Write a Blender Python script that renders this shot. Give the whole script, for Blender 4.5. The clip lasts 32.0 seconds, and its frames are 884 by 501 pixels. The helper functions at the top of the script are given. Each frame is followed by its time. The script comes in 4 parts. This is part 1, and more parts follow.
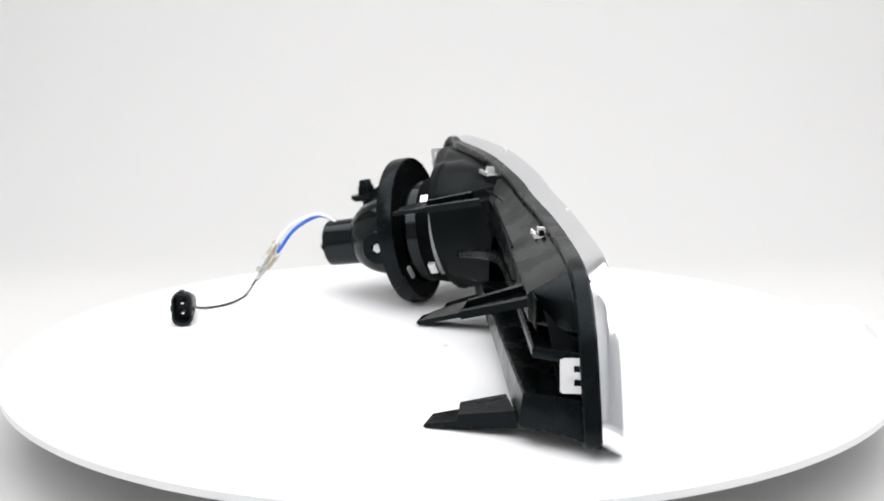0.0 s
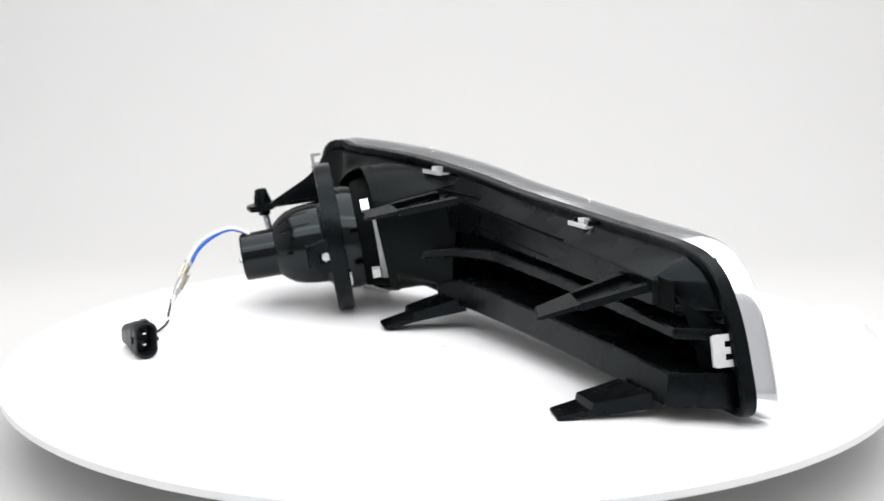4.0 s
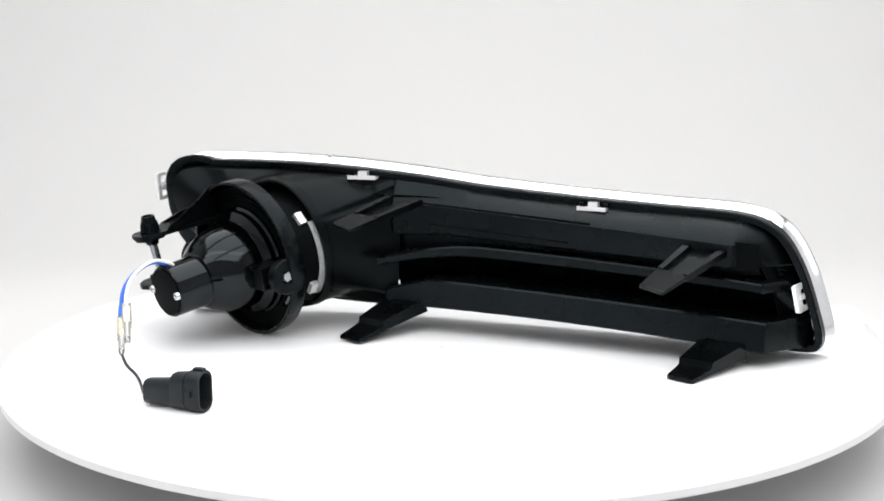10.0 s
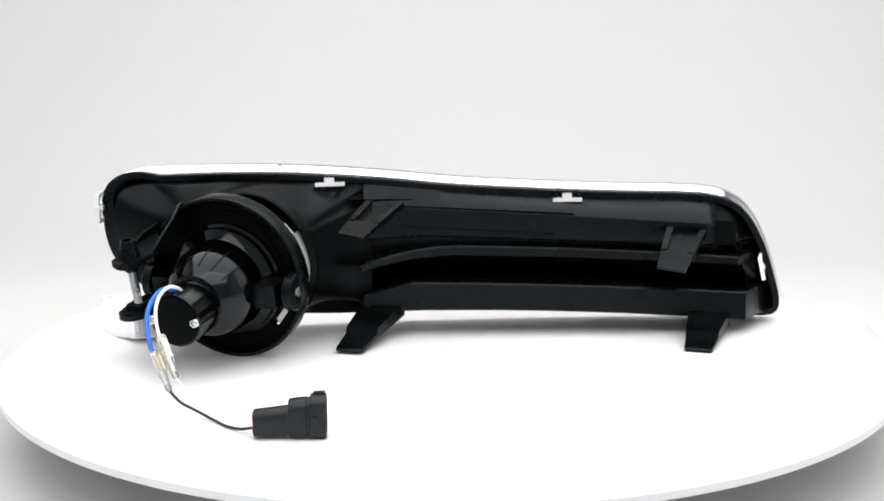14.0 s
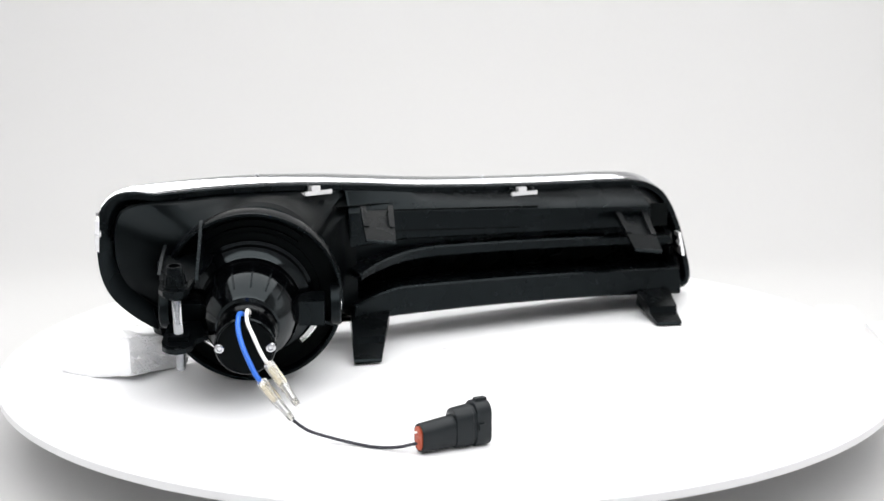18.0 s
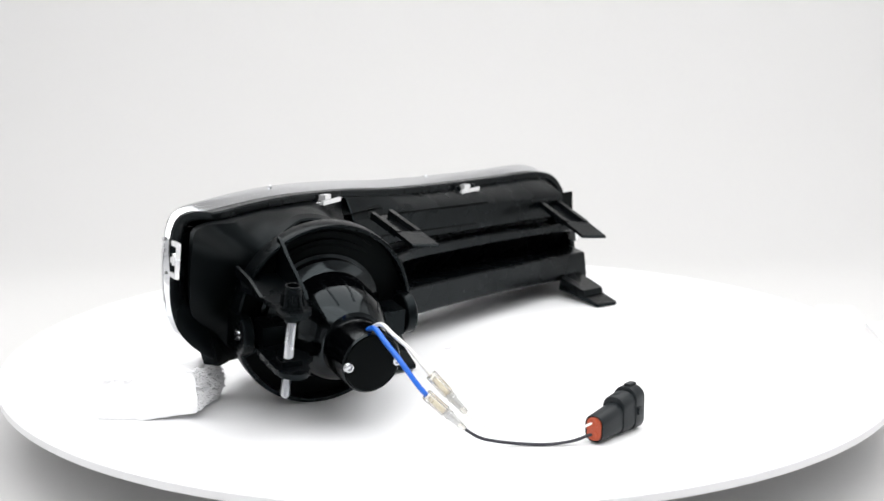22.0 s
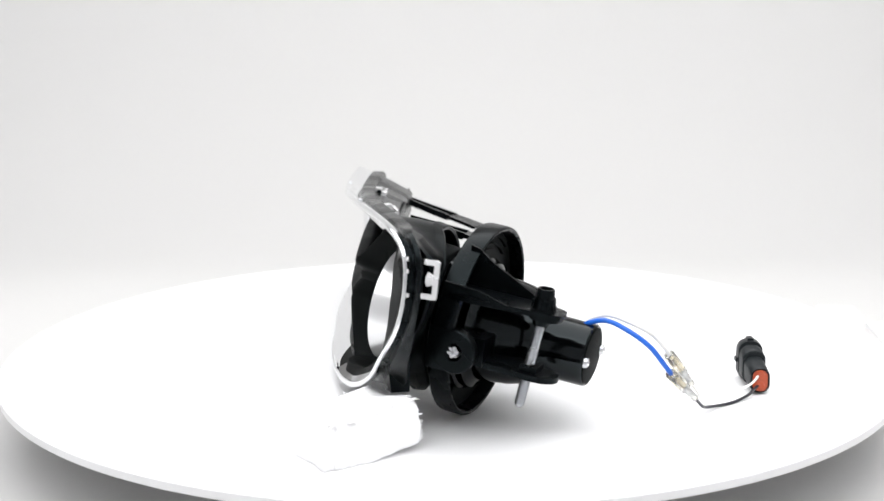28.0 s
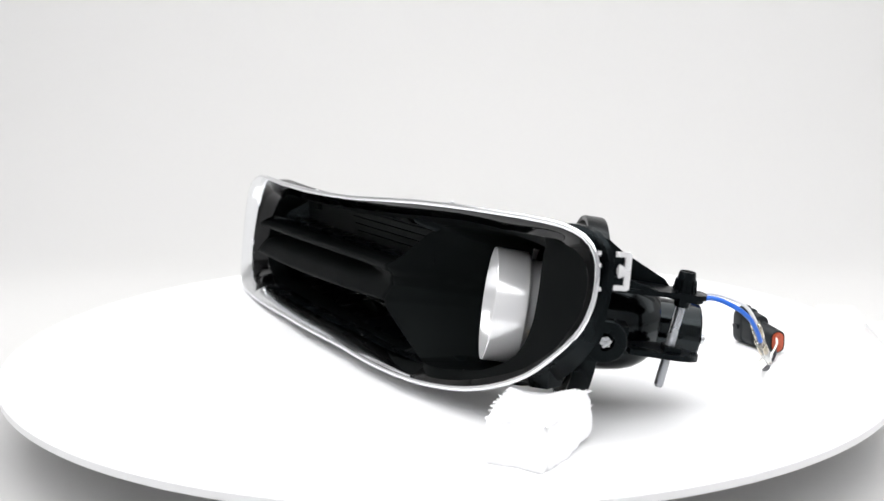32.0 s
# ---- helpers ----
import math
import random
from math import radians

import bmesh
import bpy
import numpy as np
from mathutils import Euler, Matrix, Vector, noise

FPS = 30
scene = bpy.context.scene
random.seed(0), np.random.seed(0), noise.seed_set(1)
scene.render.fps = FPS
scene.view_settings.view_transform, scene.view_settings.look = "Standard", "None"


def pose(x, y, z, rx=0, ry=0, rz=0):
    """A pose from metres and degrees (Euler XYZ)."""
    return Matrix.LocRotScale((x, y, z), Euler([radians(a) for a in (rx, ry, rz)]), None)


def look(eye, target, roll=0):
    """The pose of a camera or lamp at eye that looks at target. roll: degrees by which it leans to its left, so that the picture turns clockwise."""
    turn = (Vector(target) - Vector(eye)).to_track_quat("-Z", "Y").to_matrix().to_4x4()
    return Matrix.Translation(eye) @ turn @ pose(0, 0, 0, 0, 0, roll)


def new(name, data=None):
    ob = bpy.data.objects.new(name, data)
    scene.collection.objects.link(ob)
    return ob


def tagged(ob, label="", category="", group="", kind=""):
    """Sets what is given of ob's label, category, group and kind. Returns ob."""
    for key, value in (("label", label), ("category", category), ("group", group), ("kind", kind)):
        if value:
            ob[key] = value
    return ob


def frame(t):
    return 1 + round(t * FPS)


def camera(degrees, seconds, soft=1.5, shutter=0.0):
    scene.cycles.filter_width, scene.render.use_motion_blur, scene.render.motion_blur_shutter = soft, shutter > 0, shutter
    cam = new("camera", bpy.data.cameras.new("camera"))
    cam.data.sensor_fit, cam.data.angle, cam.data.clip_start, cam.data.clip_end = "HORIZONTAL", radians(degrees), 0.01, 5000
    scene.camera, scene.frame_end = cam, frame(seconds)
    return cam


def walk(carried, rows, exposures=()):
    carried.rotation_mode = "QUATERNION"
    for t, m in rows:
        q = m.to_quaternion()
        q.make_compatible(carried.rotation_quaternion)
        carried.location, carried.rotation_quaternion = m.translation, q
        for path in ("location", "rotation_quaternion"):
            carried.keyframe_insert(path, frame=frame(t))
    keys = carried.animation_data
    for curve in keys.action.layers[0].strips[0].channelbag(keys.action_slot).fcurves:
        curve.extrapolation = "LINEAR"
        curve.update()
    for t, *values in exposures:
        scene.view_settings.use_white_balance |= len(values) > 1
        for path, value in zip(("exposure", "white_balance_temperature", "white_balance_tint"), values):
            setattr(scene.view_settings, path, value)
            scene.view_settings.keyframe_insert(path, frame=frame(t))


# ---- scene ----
SECONDS = 32.0
TURN_RATE = 6.271          # degrees a second, the turntable's steady speed
cam = camera(34.46, SECONDS, soft=1.5)
EYE = Vector((0.0, -0.9640, 0.2582))
PITCH, PAN = radians(11.123), radians(-0.263)
AIM = EYE + Vector((math.sin(PAN) * math.cos(PITCH), math.cos(PAN) * math.cos(PITCH), -math.sin(PITCH)))
cam.data.dof.use_dof, cam.data.dof.focus_distance, cam.data.dof.aperture_fstop = True, 0.88, 12.0
VIEW = look(EYE, AIM, -0.372)
walk(cam, [(0.0, VIEW), (SECONDS, VIEW)], exposures=[(0.0, 0.0), (SECONDS, 0.0)])

# ---------------------------------------------------------------- light
FLOOR_Z = -0.052           # top of the covered table under the turntable
world = bpy.data.worlds.new("studio_air")
world.use_nodes = True
world.node_tree.nodes["Background"].inputs["Color"].default_value = (0.80, 0.82, 0.85, 1)
world.node_tree.nodes["Background"].inputs["Strength"].default_value = 0.1
scene.world = world


def softbox(name, eye, target, sx, sy, watts, colour=(1, 1, 1)):
    data = bpy.data.lights.new(name, "AREA")
    data.shape, data.size, data.size_y, data.energy, data.color = "RECTANGLE", sx, sy, watts, colour
    ob = new(name, data)
    ob.matrix_world = look(eye, target)
    return ob


softbox("softbox_lamp", (0.0, 0.05, 0.95), (0, 0.05, 0), 1.6, 1.3, 18.0)
softbox("softbox_lamp", (-1.45, 0.15, 0.85), (0, 0.75, 0.35), 0.9, 1.1, 0.9)
softbox("softbox_lamp", (1.45, 0.15, 0.85), (0, 0.75, 0.35), 0.9, 1.1, 3.5)
softbox("softbox_lamp", (0.0, -1.15, 1.22), (0, 0.0, 0.05), 2.6, 0.9, 25.0)

# ---------------------------------------------------------------- materials


def material(name, colour, rough=0.5, metal=0.0, grain=900.0, bump=0.0, vary=0.15, broad=18.0, rough_vary=0.12,
             coat=0.0, transmission=0.0, ior=1.5, spec=0.5, tint=(1, 1, 1)):
    """A surface with colour variation at two scales, uneven gloss and a fine relief."""
    m = bpy.data.materials.new(name)
    m.use_nodes = True
    nt = m.node_tree
    b = nt.nodes["Principled BSDF"]
    tc = nt.nodes.new("ShaderNodeTexCoord")
    fine, wide = nt.nodes.new("ShaderNodeTexNoise"), nt.nodes.new("ShaderNodeTexNoise")
    fine.inputs["Scale"].default_value, fine.inputs["Detail"].default_value = grain, 4
    wide.inputs["Scale"].default_value, wide.inputs["Detail"].default_value = broad, 5
    for n in (fine, wide):
        nt.links.new(tc.outputs["Object"], n.inputs["Vector"])
    add = nt.nodes.new("ShaderNodeMath")
    add.operation = "ADD"
    nt.links.new(fine.outputs["Fac"], add.inputs[0])
    nt.links.new(wide.outputs["Fac"], add.inputs[1])
    ramp = nt.nodes.new("ShaderNodeMapRange")
    ramp.inputs["From Min"].default_value, ramp.inputs["From Max"].default_value = 0.6, 1.4
    ramp.inputs["To Min"].default_value, ramp.inputs["To Max"].default_value = 1 - vary, 1 + vary
    nt.links.new(add.outputs[0], ramp.inputs["Value"])
    mix = nt.nodes.new("ShaderNodeMix")
    mix.data_type, mix.blend_type = "RGBA", "MULTIPLY"
    mix.inputs["Factor"].default_value = 1.0
    mix.inputs["A"].default_value = (*colour, 1)
    nt.links.new(ramp.outputs["Result"], mix.inputs["B"])
    nt.links.new(mix.outputs["Result"], b.inputs["Base Color"])
    rr = nt.nodes.new("ShaderNodeMapRange")
    rr.inputs["From Min"].default_value, rr.inputs["From Max"].default_value = 0.3, 0.7
    rr.inputs["To Min"].default_value, rr.inputs["To Max"].default_value = max(0.02, rough - rough_vary), min(1, rough + rough_vary)
    nt.links.new(wide.outputs["Fac"], rr.inputs["Value"])
    nt.links.new(rr.outputs["Result"], b.inputs["Roughness"])
    b.inputs["Metallic"].default_value = metal
    b.inputs["IOR"].default_value = ior
    b.inputs["Coat Weight"].default_value = coat
    b.inputs["Coat Roughness"].default_value = 0.04
    b.inputs["Transmission Weight"].default_value = transmission
    b.inputs["Specular IOR Level"].default_value = spec
    b.inputs["Specular Tint"].default_value = (*tint, 1)
    if bump:
        bp = nt.nodes.new("ShaderNodeBump")
        bp.inputs["Strength"].default_value, bp.inputs["Distance"].default_value = bump, 0.0004
        nt.links.new(fine.outputs["Fac"], bp.inputs["Height"])
        nt.links.new(bp.outputs["Normal"], b.inputs["Normal"])
    return m


M_TABLE = material("white_turntable_board", (0.86, 0.86, 0.87), 0.5, grain=600, bump=0.03, vary=0.02, rough_vary=0.08)
M_PAPER = material("white_backdrop_paper", (0.56, 0.556, 0.552), 0.85, grain=300, bump=0.05, vary=0.015, broad=1.5)
# unseen room: tones picked for what the chrome and black plastic should reflect
M_ROOM = material("unseen_wall_pale", (0.80, 0.80, 0.80), 0.8, grain=60, vary=0.1, broad=3)
M_FRONT = material("unseen_front_wall_grey", (0.58, 0.58, 0.59), 0.85, grain=60, vary=0.1, broad=3)
M_GLOOM = material("unseen_room_dark", (0.4, 0.4, 0.405), 0.9, grain=60, vary=0.1, broad=3)
M_DARK = material("dark_turntable_base", (0.02, 0.02, 0.03), 0.5)
M_BLACK = material("black_moulded_plastic", (0.0013, 0.0017, 0.002), 0.27, grain=2500, bump=0.08, vary=0.25, broad=40, rough_vary=0.09, spec=0.14, tint=(0.8, 0.98, 1.05))
M_MATT = material("black_textured_plastic", (0.0008, 0.001, 0.0011), 0.6, grain=3000, bump=0.12, vary=0.25, broad=25, rough_vary=0.05, spec=0.065, tint=(0.85, 1, 1.02))
M_SATIN = material("satin_black_plastic", (0.001, 0.0014, 0.0016), 0.36, grain=2500, bump=0.1, vary=0.25, broad=40, rough_vary=0.08, spec=0.1, tint=(0.82, 0.98, 1.04))
M_PIANO = material("gloss_black_plastic", (0.0008, 0.0008, 0.001), 0.06, grain=400, vary=0.2, rough_vary=0.03, spec=0.22)
M_GLOSSY = material("gloss_black_moulding", (0.0007, 0.0008, 0.001), 0.1, grain=1500, bump=0.06, vary=0.2, broad=40, rough_vary=0.04, spec=0.3, tint=(0.85, 0.98, 1.03))
M_CHROME = material("chrome_plating", (0.88, 0.89, 0.91), 0.13, metal=1.0, grain=300, vary=0.03, rough_vary=0.03, broad=12)
M_CLIP = material("bright_nickel_plate", (0.94, 0.94, 0.95), 0.25, metal=0.6, grain=800, vary=0.05)
M_RIM = material("pale_moulded_glass", (0.55, 0.57, 0.57), 0.2, transmission=0.5, grain=160, vary=0.35, bump=0.4)
M_REFLECT = material("vacuum_metallised_reflector", (0.93, 0.93, 0.94), 0.2, metal=0.5, grain=200, vary=0.01, rough_vary=0.0)
M_STEEL = material("zinc_plated_steel", (0.62, 0.63, 0.65), 0.3, metal=1.0, grain=1500, bump=0.1, vary=0.12)
M_GLASS = material("clear_lamp_glass", (1, 1, 1), 0.03, transmission=1.0, vary=0.0, rough_vary=0.0)
M_CLEAR = material("clear_crimp_sleeve", (0.97, 0.96, 0.92), 0.12, transmission=0.9, vary=0.03, rough_vary=0.05)
M_BRASS = material("brass_terminal", (0.74, 0.67, 0.52), 0.3, metal=1.0, vary=0.1)
M_BLUE = material("blue_wire_insulation", (0.012, 0.13, 0.62), 0.35, vary=0.06, grain=800)
M_WHITE = material("white_wire_insulation", (0.83, 0.82, 0.78), 0.4, vary=0.04, grain=800)
M_WIRE = material("black_wire_insulation", (0.012, 0.012, 0.02), 0.35)
M_SEAL = material("rust_red_silicone_seal", (0.42, 0.07, 0.025), 0.5, vary=0.12)
M_PLUG = material("dark_grey_plug_plastic", (0.011, 0.014, 0.016), 0.45, grain=2500, bump=0.1, vary=0.15, spec=0.25)
M_SCUFF = material("grey_scuff", (0.70, 0.69, 0.71), 0.8, vary=0.3)
M_FOAM = material("white_packing_foam", (0.92, 0.92, 0.93), 1.0, grain=420, bump=0.12, vary=0.015, spec=0.1)

# ---------------------------------------------------------------- mesh helpers


def part(name, bm, mat, parent=None, label="", smooth=True, sharp=35):
    """Links a bmesh as one mesh object, under a thing or a part."""
    bmesh.ops.remove_doubles(bm, verts=bm.verts, dist=1e-6)
    bmesh.ops.recalc_face_normals(bm, faces=bm.faces)
    me = bpy.data.meshes.new(name)
    if smooth:
        for f in bm.faces:
            f.smooth = True
        lim = radians(sharp)
        for e in bm.edges:
            if len(e.link_faces) == 2 and e.link_faces[0].normal.angle(e.link_faces[1].normal, 0) > lim:
                e.smooth = False
    bm.to_mesh(me)
    bm.free()
    me.materials.append(mat)
    ob = new(name, me)
    if parent:
        ob.parent = parent
    if label:
        tagged(ob, label)
    return ob


def mm(*p):
    return Vector(p) * 0.001


def spline(xs, ys):
    """A smooth curve through the given stations (monotone tangents)."""
    xs, ys = np.array(xs, float), np.array(ys, float)
    d = np.diff(ys) / np.diff(xs)
    m = np.empty_like(ys)
    m[0], m[-1] = d[0], d[-1]
    m[1:-1] = (d[:-1] + d[1:]) / 2

    def f(x):
        x = min(max(x, xs[0]), xs[-1])
        i = min(int(np.searchsorted(xs, x, "right")) - 1, len(xs) - 2)
        h = xs[i + 1] - xs[i]
        s = (x - xs[i]) / h
        return float((2 * s**3 - 3 * s**2 + 1) * ys[i] + (s**3 - 2 * s**2 + s) * h * m[i]
                     + (3 * s**2 - 2 * s**3) * ys[i + 1] + (s**3 - s**2) * h * m[i + 1])
    return f


def through_points(pts, n, closed=False):
    """n points evenly along a Catmull-Rom curve."""
    P = [Vector(q) for q in pts]
    k = len(P)
    dense = []
    for i in range(k if closed else k - 1):
        a, b, c, d = (P[(i + j) % k] if closed else P[min(max(i + j, 0), k - 1)] for j in (-1, 0, 1, 2))
        for s in range(24):
            u = s / 24
            dense.append(0.5 * (2 * b + (c - a) * u + (2 * a - 5 * b + 4 * c - d) * u * u + (3 * b - a - 3 * c + d) * u**3))
    dense.append(P[0].copy() if closed else P[-1].copy())
    run = [0.0]
    for a, b in zip(dense, dense[1:]):
        run.append(run[-1] + (b - a).length)
    out, j = [], 0
    for i in range(n):
        s = run[-1] * i / (n if closed else n - 1)
        while j < len(run) - 2 and run[j + 1] < s:
            j += 1
        w = (s - run[j]) / max(run[j + 1] - run[j], 1e-9)
        out.append(dense[j].lerp(dense[j + 1], min(w, 1)))
    return out


def loft(bm, rings, ring_closed=True, ends=True, run_closed=False):
    """Skin over rings of equally many points."""
    V = [[bm.verts.new(q) for q in r] for r in rings]
    n = len(rings[0])
    for a, b in zip(V, V[1:] + ([V[0]] if run_closed else [])):
        for i in range(n if ring_closed else n - 1):
            bm.faces.new((a[i], a[(i + 1) % n], b[(i + 1) % n], b[i]))
    if ends and ring_closed and not run_closed:
        bm.faces.new(V[0][::-1])
        bm.faces.new(V[-1])
    return bm


def lathe(profile, m=Matrix(), n=48, bm=None, arc=(0, 360)):
    """Turns (axial, radius) pairs, in mm, about the y axis of m."""
    bm = bm or bmesh.new()
    full = arc[1] - arc[0] >= 360
    rings = []
    for a, r in profile:
        ring = []
        for i in range(n if full else n + 1):
            w = radians(arc[0] + (arc[1] - arc[0]) * i / n)
            ring.append(m @ mm(r * math.cos(w), a, r * math.sin(w)))
        rings.append(ring)
    return loft(bm, rings, full, ends=False)


def solid_lathe(profile, m=Matrix(), n=48, bm=None, arc=(0, 360)):
    """As lathe, with the profile closed to a solid section."""
    bm = bm or bmesh.new()
    full = arc[1] - arc[0] >= 360
    cols = []
    for i in range(n if full else n + 1):
        w = radians(arc[0] + (arc[1] - arc[0]) * i / n)
        cols.append([m @ mm(r * math.cos(w), a, r * math.sin(w)) for a, r in profile])
    return loft(bm, cols, True, ends=not full, run_closed=full)


def tube(bm, pts, r, n=10, cap=True):
    """A round bar along points (metres)."""
    P = [Vector(q) for q in pts]
    up = Vector((0, 0, 1))
    rings = []
    side = None
    for i, q in enumerate(P):
        t = (P[min(i + 1, len(P) - 1)] - P[max(i - 1, 0)]).normalized()
        if side is None:
            side = t.cross(up if abs(t.z) < 0.9 else Vector((1, 0, 0))).normalized()
        side = (side - t * side.dot(t)).normalized()
        o = t.cross(side)
        rings.append([q + (side * math.cos(a) + o * math.sin(a)) * r for a in [2 * math.pi * k / n for k in range(n)]])
    return loft(bm, rings, True, cap)


def prism(bm, poly, thick, m=Matrix()):
    """A plate: a polygon in the x-z plane of m (mm), thick along y."""
    a = [m @ mm(x, -thick / 2, z) for x, z in poly]
    b = [m @ mm(x, thick / 2, z) for x, z in poly]
    loft(bm, [a, b])
    return bm


def block(bm, x0, x1, y0, y1, z0, z1, m=Matrix()):
    """A box in mm in the space of m."""
    return prism(bm, [(x0, z0), (x1, z0), (x1, z1), (x0, z1)], y1 - y0, m @ Matrix.Translation(mm(0, (y0 + y1) / 2, 0)))


def soften(bm, width, seg=2):
    """Rounds the sharp edges."""
    es = [e for e in bm.edges if len(e.link_faces) == 2 and e.link_faces[0].normal.angle(e.link_faces[1].normal, 0) > radians(40)]
    bmesh.ops.bevel(bm, geom=es, offset=width * 0.001, segments=seg, profile=0.5, affect="EDGES", clamp_overlap=True)
    return bm


def thing(name, label, category, **kw):
    return tagged(new(name), label, category, **kw)


# ---------------------------------------------------------------- studio setting


def backdrop():
    """White paper sweep: table cover that curves up into the wall."""
    prof = [(-0.36, FLOOR_Z), (0.55, FLOOR_Z)]
    for i in range(1, 13):
        a = radians(90 * i / 12)
        prof.append((0.55 + 0.55 * math.sin(a), FLOOR_Z + 0.55 * (1 - math.cos(a))))
    prof.append((1.10, 1.70))
    bm = bmesh.new()
    rings = []
    for y, z in prof:
        rings.append([Vector((x, y, z)) for x in (-1.6, -0.8, 0, 0.8, 1.6)])
    loft(bm, rings, False, False)
    ob = part("backdrop", bm, M_PAPER, sharp=60)
    sol = ob.modifiers.new("thickness", "SOLIDIFY")
    sol.thickness, sol.offset = 0.004, -1
    tagged(ob, "white seamless paper sweep behind the turntable", "backdrop", kind="structure")
    # added plane out of view, dark so that black plastic mirrors less white
    w = bmesh.new()
    block(w, -1600, 1600, -1350, -362, FLOOR_Z * 1000 - 20, FLOOR_Z * 1000 - 2)
    tagged(part("floor", w, M_GLOOM, smooth=False), "unseen dark plane before the paper, added to dim reflections", "floor", kind="structure")
    # walls and ceiling out of view, added to bounce light and shape reflections
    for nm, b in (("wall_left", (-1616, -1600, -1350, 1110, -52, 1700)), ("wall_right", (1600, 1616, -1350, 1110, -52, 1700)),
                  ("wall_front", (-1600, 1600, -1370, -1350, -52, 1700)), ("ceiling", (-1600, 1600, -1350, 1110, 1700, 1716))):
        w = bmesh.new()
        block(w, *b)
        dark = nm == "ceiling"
        tagged(part(nm, w, M_GLOOM if dark else M_FRONT if nm == "wall_front" else M_ROOM, smooth=False), "unseen darker ceiling, added to shape the chrome's reflections" if dark else "unseen wall added round the set to bounce light", "wall", kind="structure")


backdrop()

# ---------------------------------------------------------------- turntable


def turntable():
    root = thing("turntable", "round white board on a dark motor base", "turntable")
    up = Matrix.Rotation(radians(90), 4, "X")
    board = lathe([(0, 0.01), (0, 301.9), (-0.4, 302.5), (-4.9, 302.5), (-5.3, 301.9), (-5.3, 0.01)], up, 192)
    part("board", board, M_TABLE, root, sharp=30)
    base = lathe([(-5.3, 205), (-24, 205), (-26, 200), (-51, 200), (-51.8, 0.01)], up, 96)
    part("base", base, M_DARK, root, "dark plastic motor base")
    rng = random.Random(2)
    bm = bmesh.new()
    pts = [mm(r * math.cos(a), r * 0.7 * math.sin(a), 0) for a, r in ((2 * math.pi * i / 14, rng.uniform(1.6, 4.2)) for i in range(14))]
    loft(bm, [[q + mm(-3.7, -2.6, 0.03) for q in pts], [q + mm(-3.7, -2.6, 0.08) for q in pts]])
    part("scuff", bm, M_SCUFF, root, "faint grey scuff on the white board")
    return root


TABLE = turntable()

# ---------------------------------------------------------------- fog lamp: the bezel's shape
# The lamp is drawn with x along the bezel, y towards its front and z up, in mm, as it lies on the board.
FRONT_TOP = spline([-242, -237, -225, -197, -178, -159, -121, -81, -41, 0, 61, 123, 165, 250], [1, 4.5, 13, 23, 29.5, 36.5, 48, 57.5, 65, 70, 78, 83, 85, 88.5])
LEAN = spline([-240, -200, -92, 0, 100, 180, 215, 250], [0.10, 0.095, 0.11, 0.10, 0.09, 0.085, 0.065, 0.035])


def front(x, z):
    """How far forward the bezel's front edge lies."""
    return FRONT_TOP(x) + LEAN(x) * (115 - z)


RIM = [(-229, 119.5), (-217, 124), (-197, 125), (-160, 124.6), (-120, 123), (-80, 120), (-40, 116), (0, 111.5), (61, 107), (123, 104.2), (165, 103.2), (187, 101.6), (204, 97),
       (219, 86), (232, 64), (241, 38), (246, 18), (243, 6), (230, 1.2), (190, 2), (98, 5.5), (0, 7.5), (-80, 8), (-125, 11), (-163, 18.5),
       (-196, 32.5), (-219, 50), (-231, 65), (-236.5, 82), (-237.5, 98), (-235.5, 110)]
N_RIM = 180
RIM_PTS = [(q.x, q.y) for q in through_points([(x, z, 0) for x, z in RIM], N_RIM, True)]


def inward(pts):
    """Unit normals in the x-z plane, pointing into the outline."""
    out, n = [], len(pts)
    for i in range(n):
        (x0, z0), (x1, z1) = pts[i - 2], pts[(i + 2) % n]
        d = Vector((x1 - x0, z1 - z0)).normalized()
        out.append(Vector((d.y, -d.x)))
    return out


RIM_IN = inward(RIM_PTS)


def ease(x, x0, x1):
    s = min(max((x - x0) / (x1 - x0), 0.0), 1.0)
    return s * s * (3 - 2 * s)


def split_at(*places):
    """The outline's points nearest to the given places."""
    return [min(range(N_RIM), key=lambda i: (RIM_PTS[i][0] - x) ** 2 + (RIM_PTS[i][1] - z) ** 2) for x, z in places]


CORNERS = split_at((-217, 124), (165, 103.2), (190, 2), (-163, 18.5))


def four_runs(top, end, bottom, outer):
    """A loop of four runs that keeps step with the outline: along the top, down the inner end, back along the bottom, up the outer end."""
    runs = [top, end, bottom, outer]
    out = [None] * N_RIM
    for k, run in enumerate(runs):
        i0, i1 = CORNERS[k], CORNERS[(k + 1) % 4]
        n = (i1 - i0) % N_RIM
        for j, q in enumerate(through_points([mm(*p) for p in run + [runs[(k + 1) % 4][0]]], n + 1)[:-1]):
            out[(i0 + j) % N_RIM] = q
    return out


def on_front(back, *pts):
    return [(x, front(x, z) - back, z) for x, z in pts]


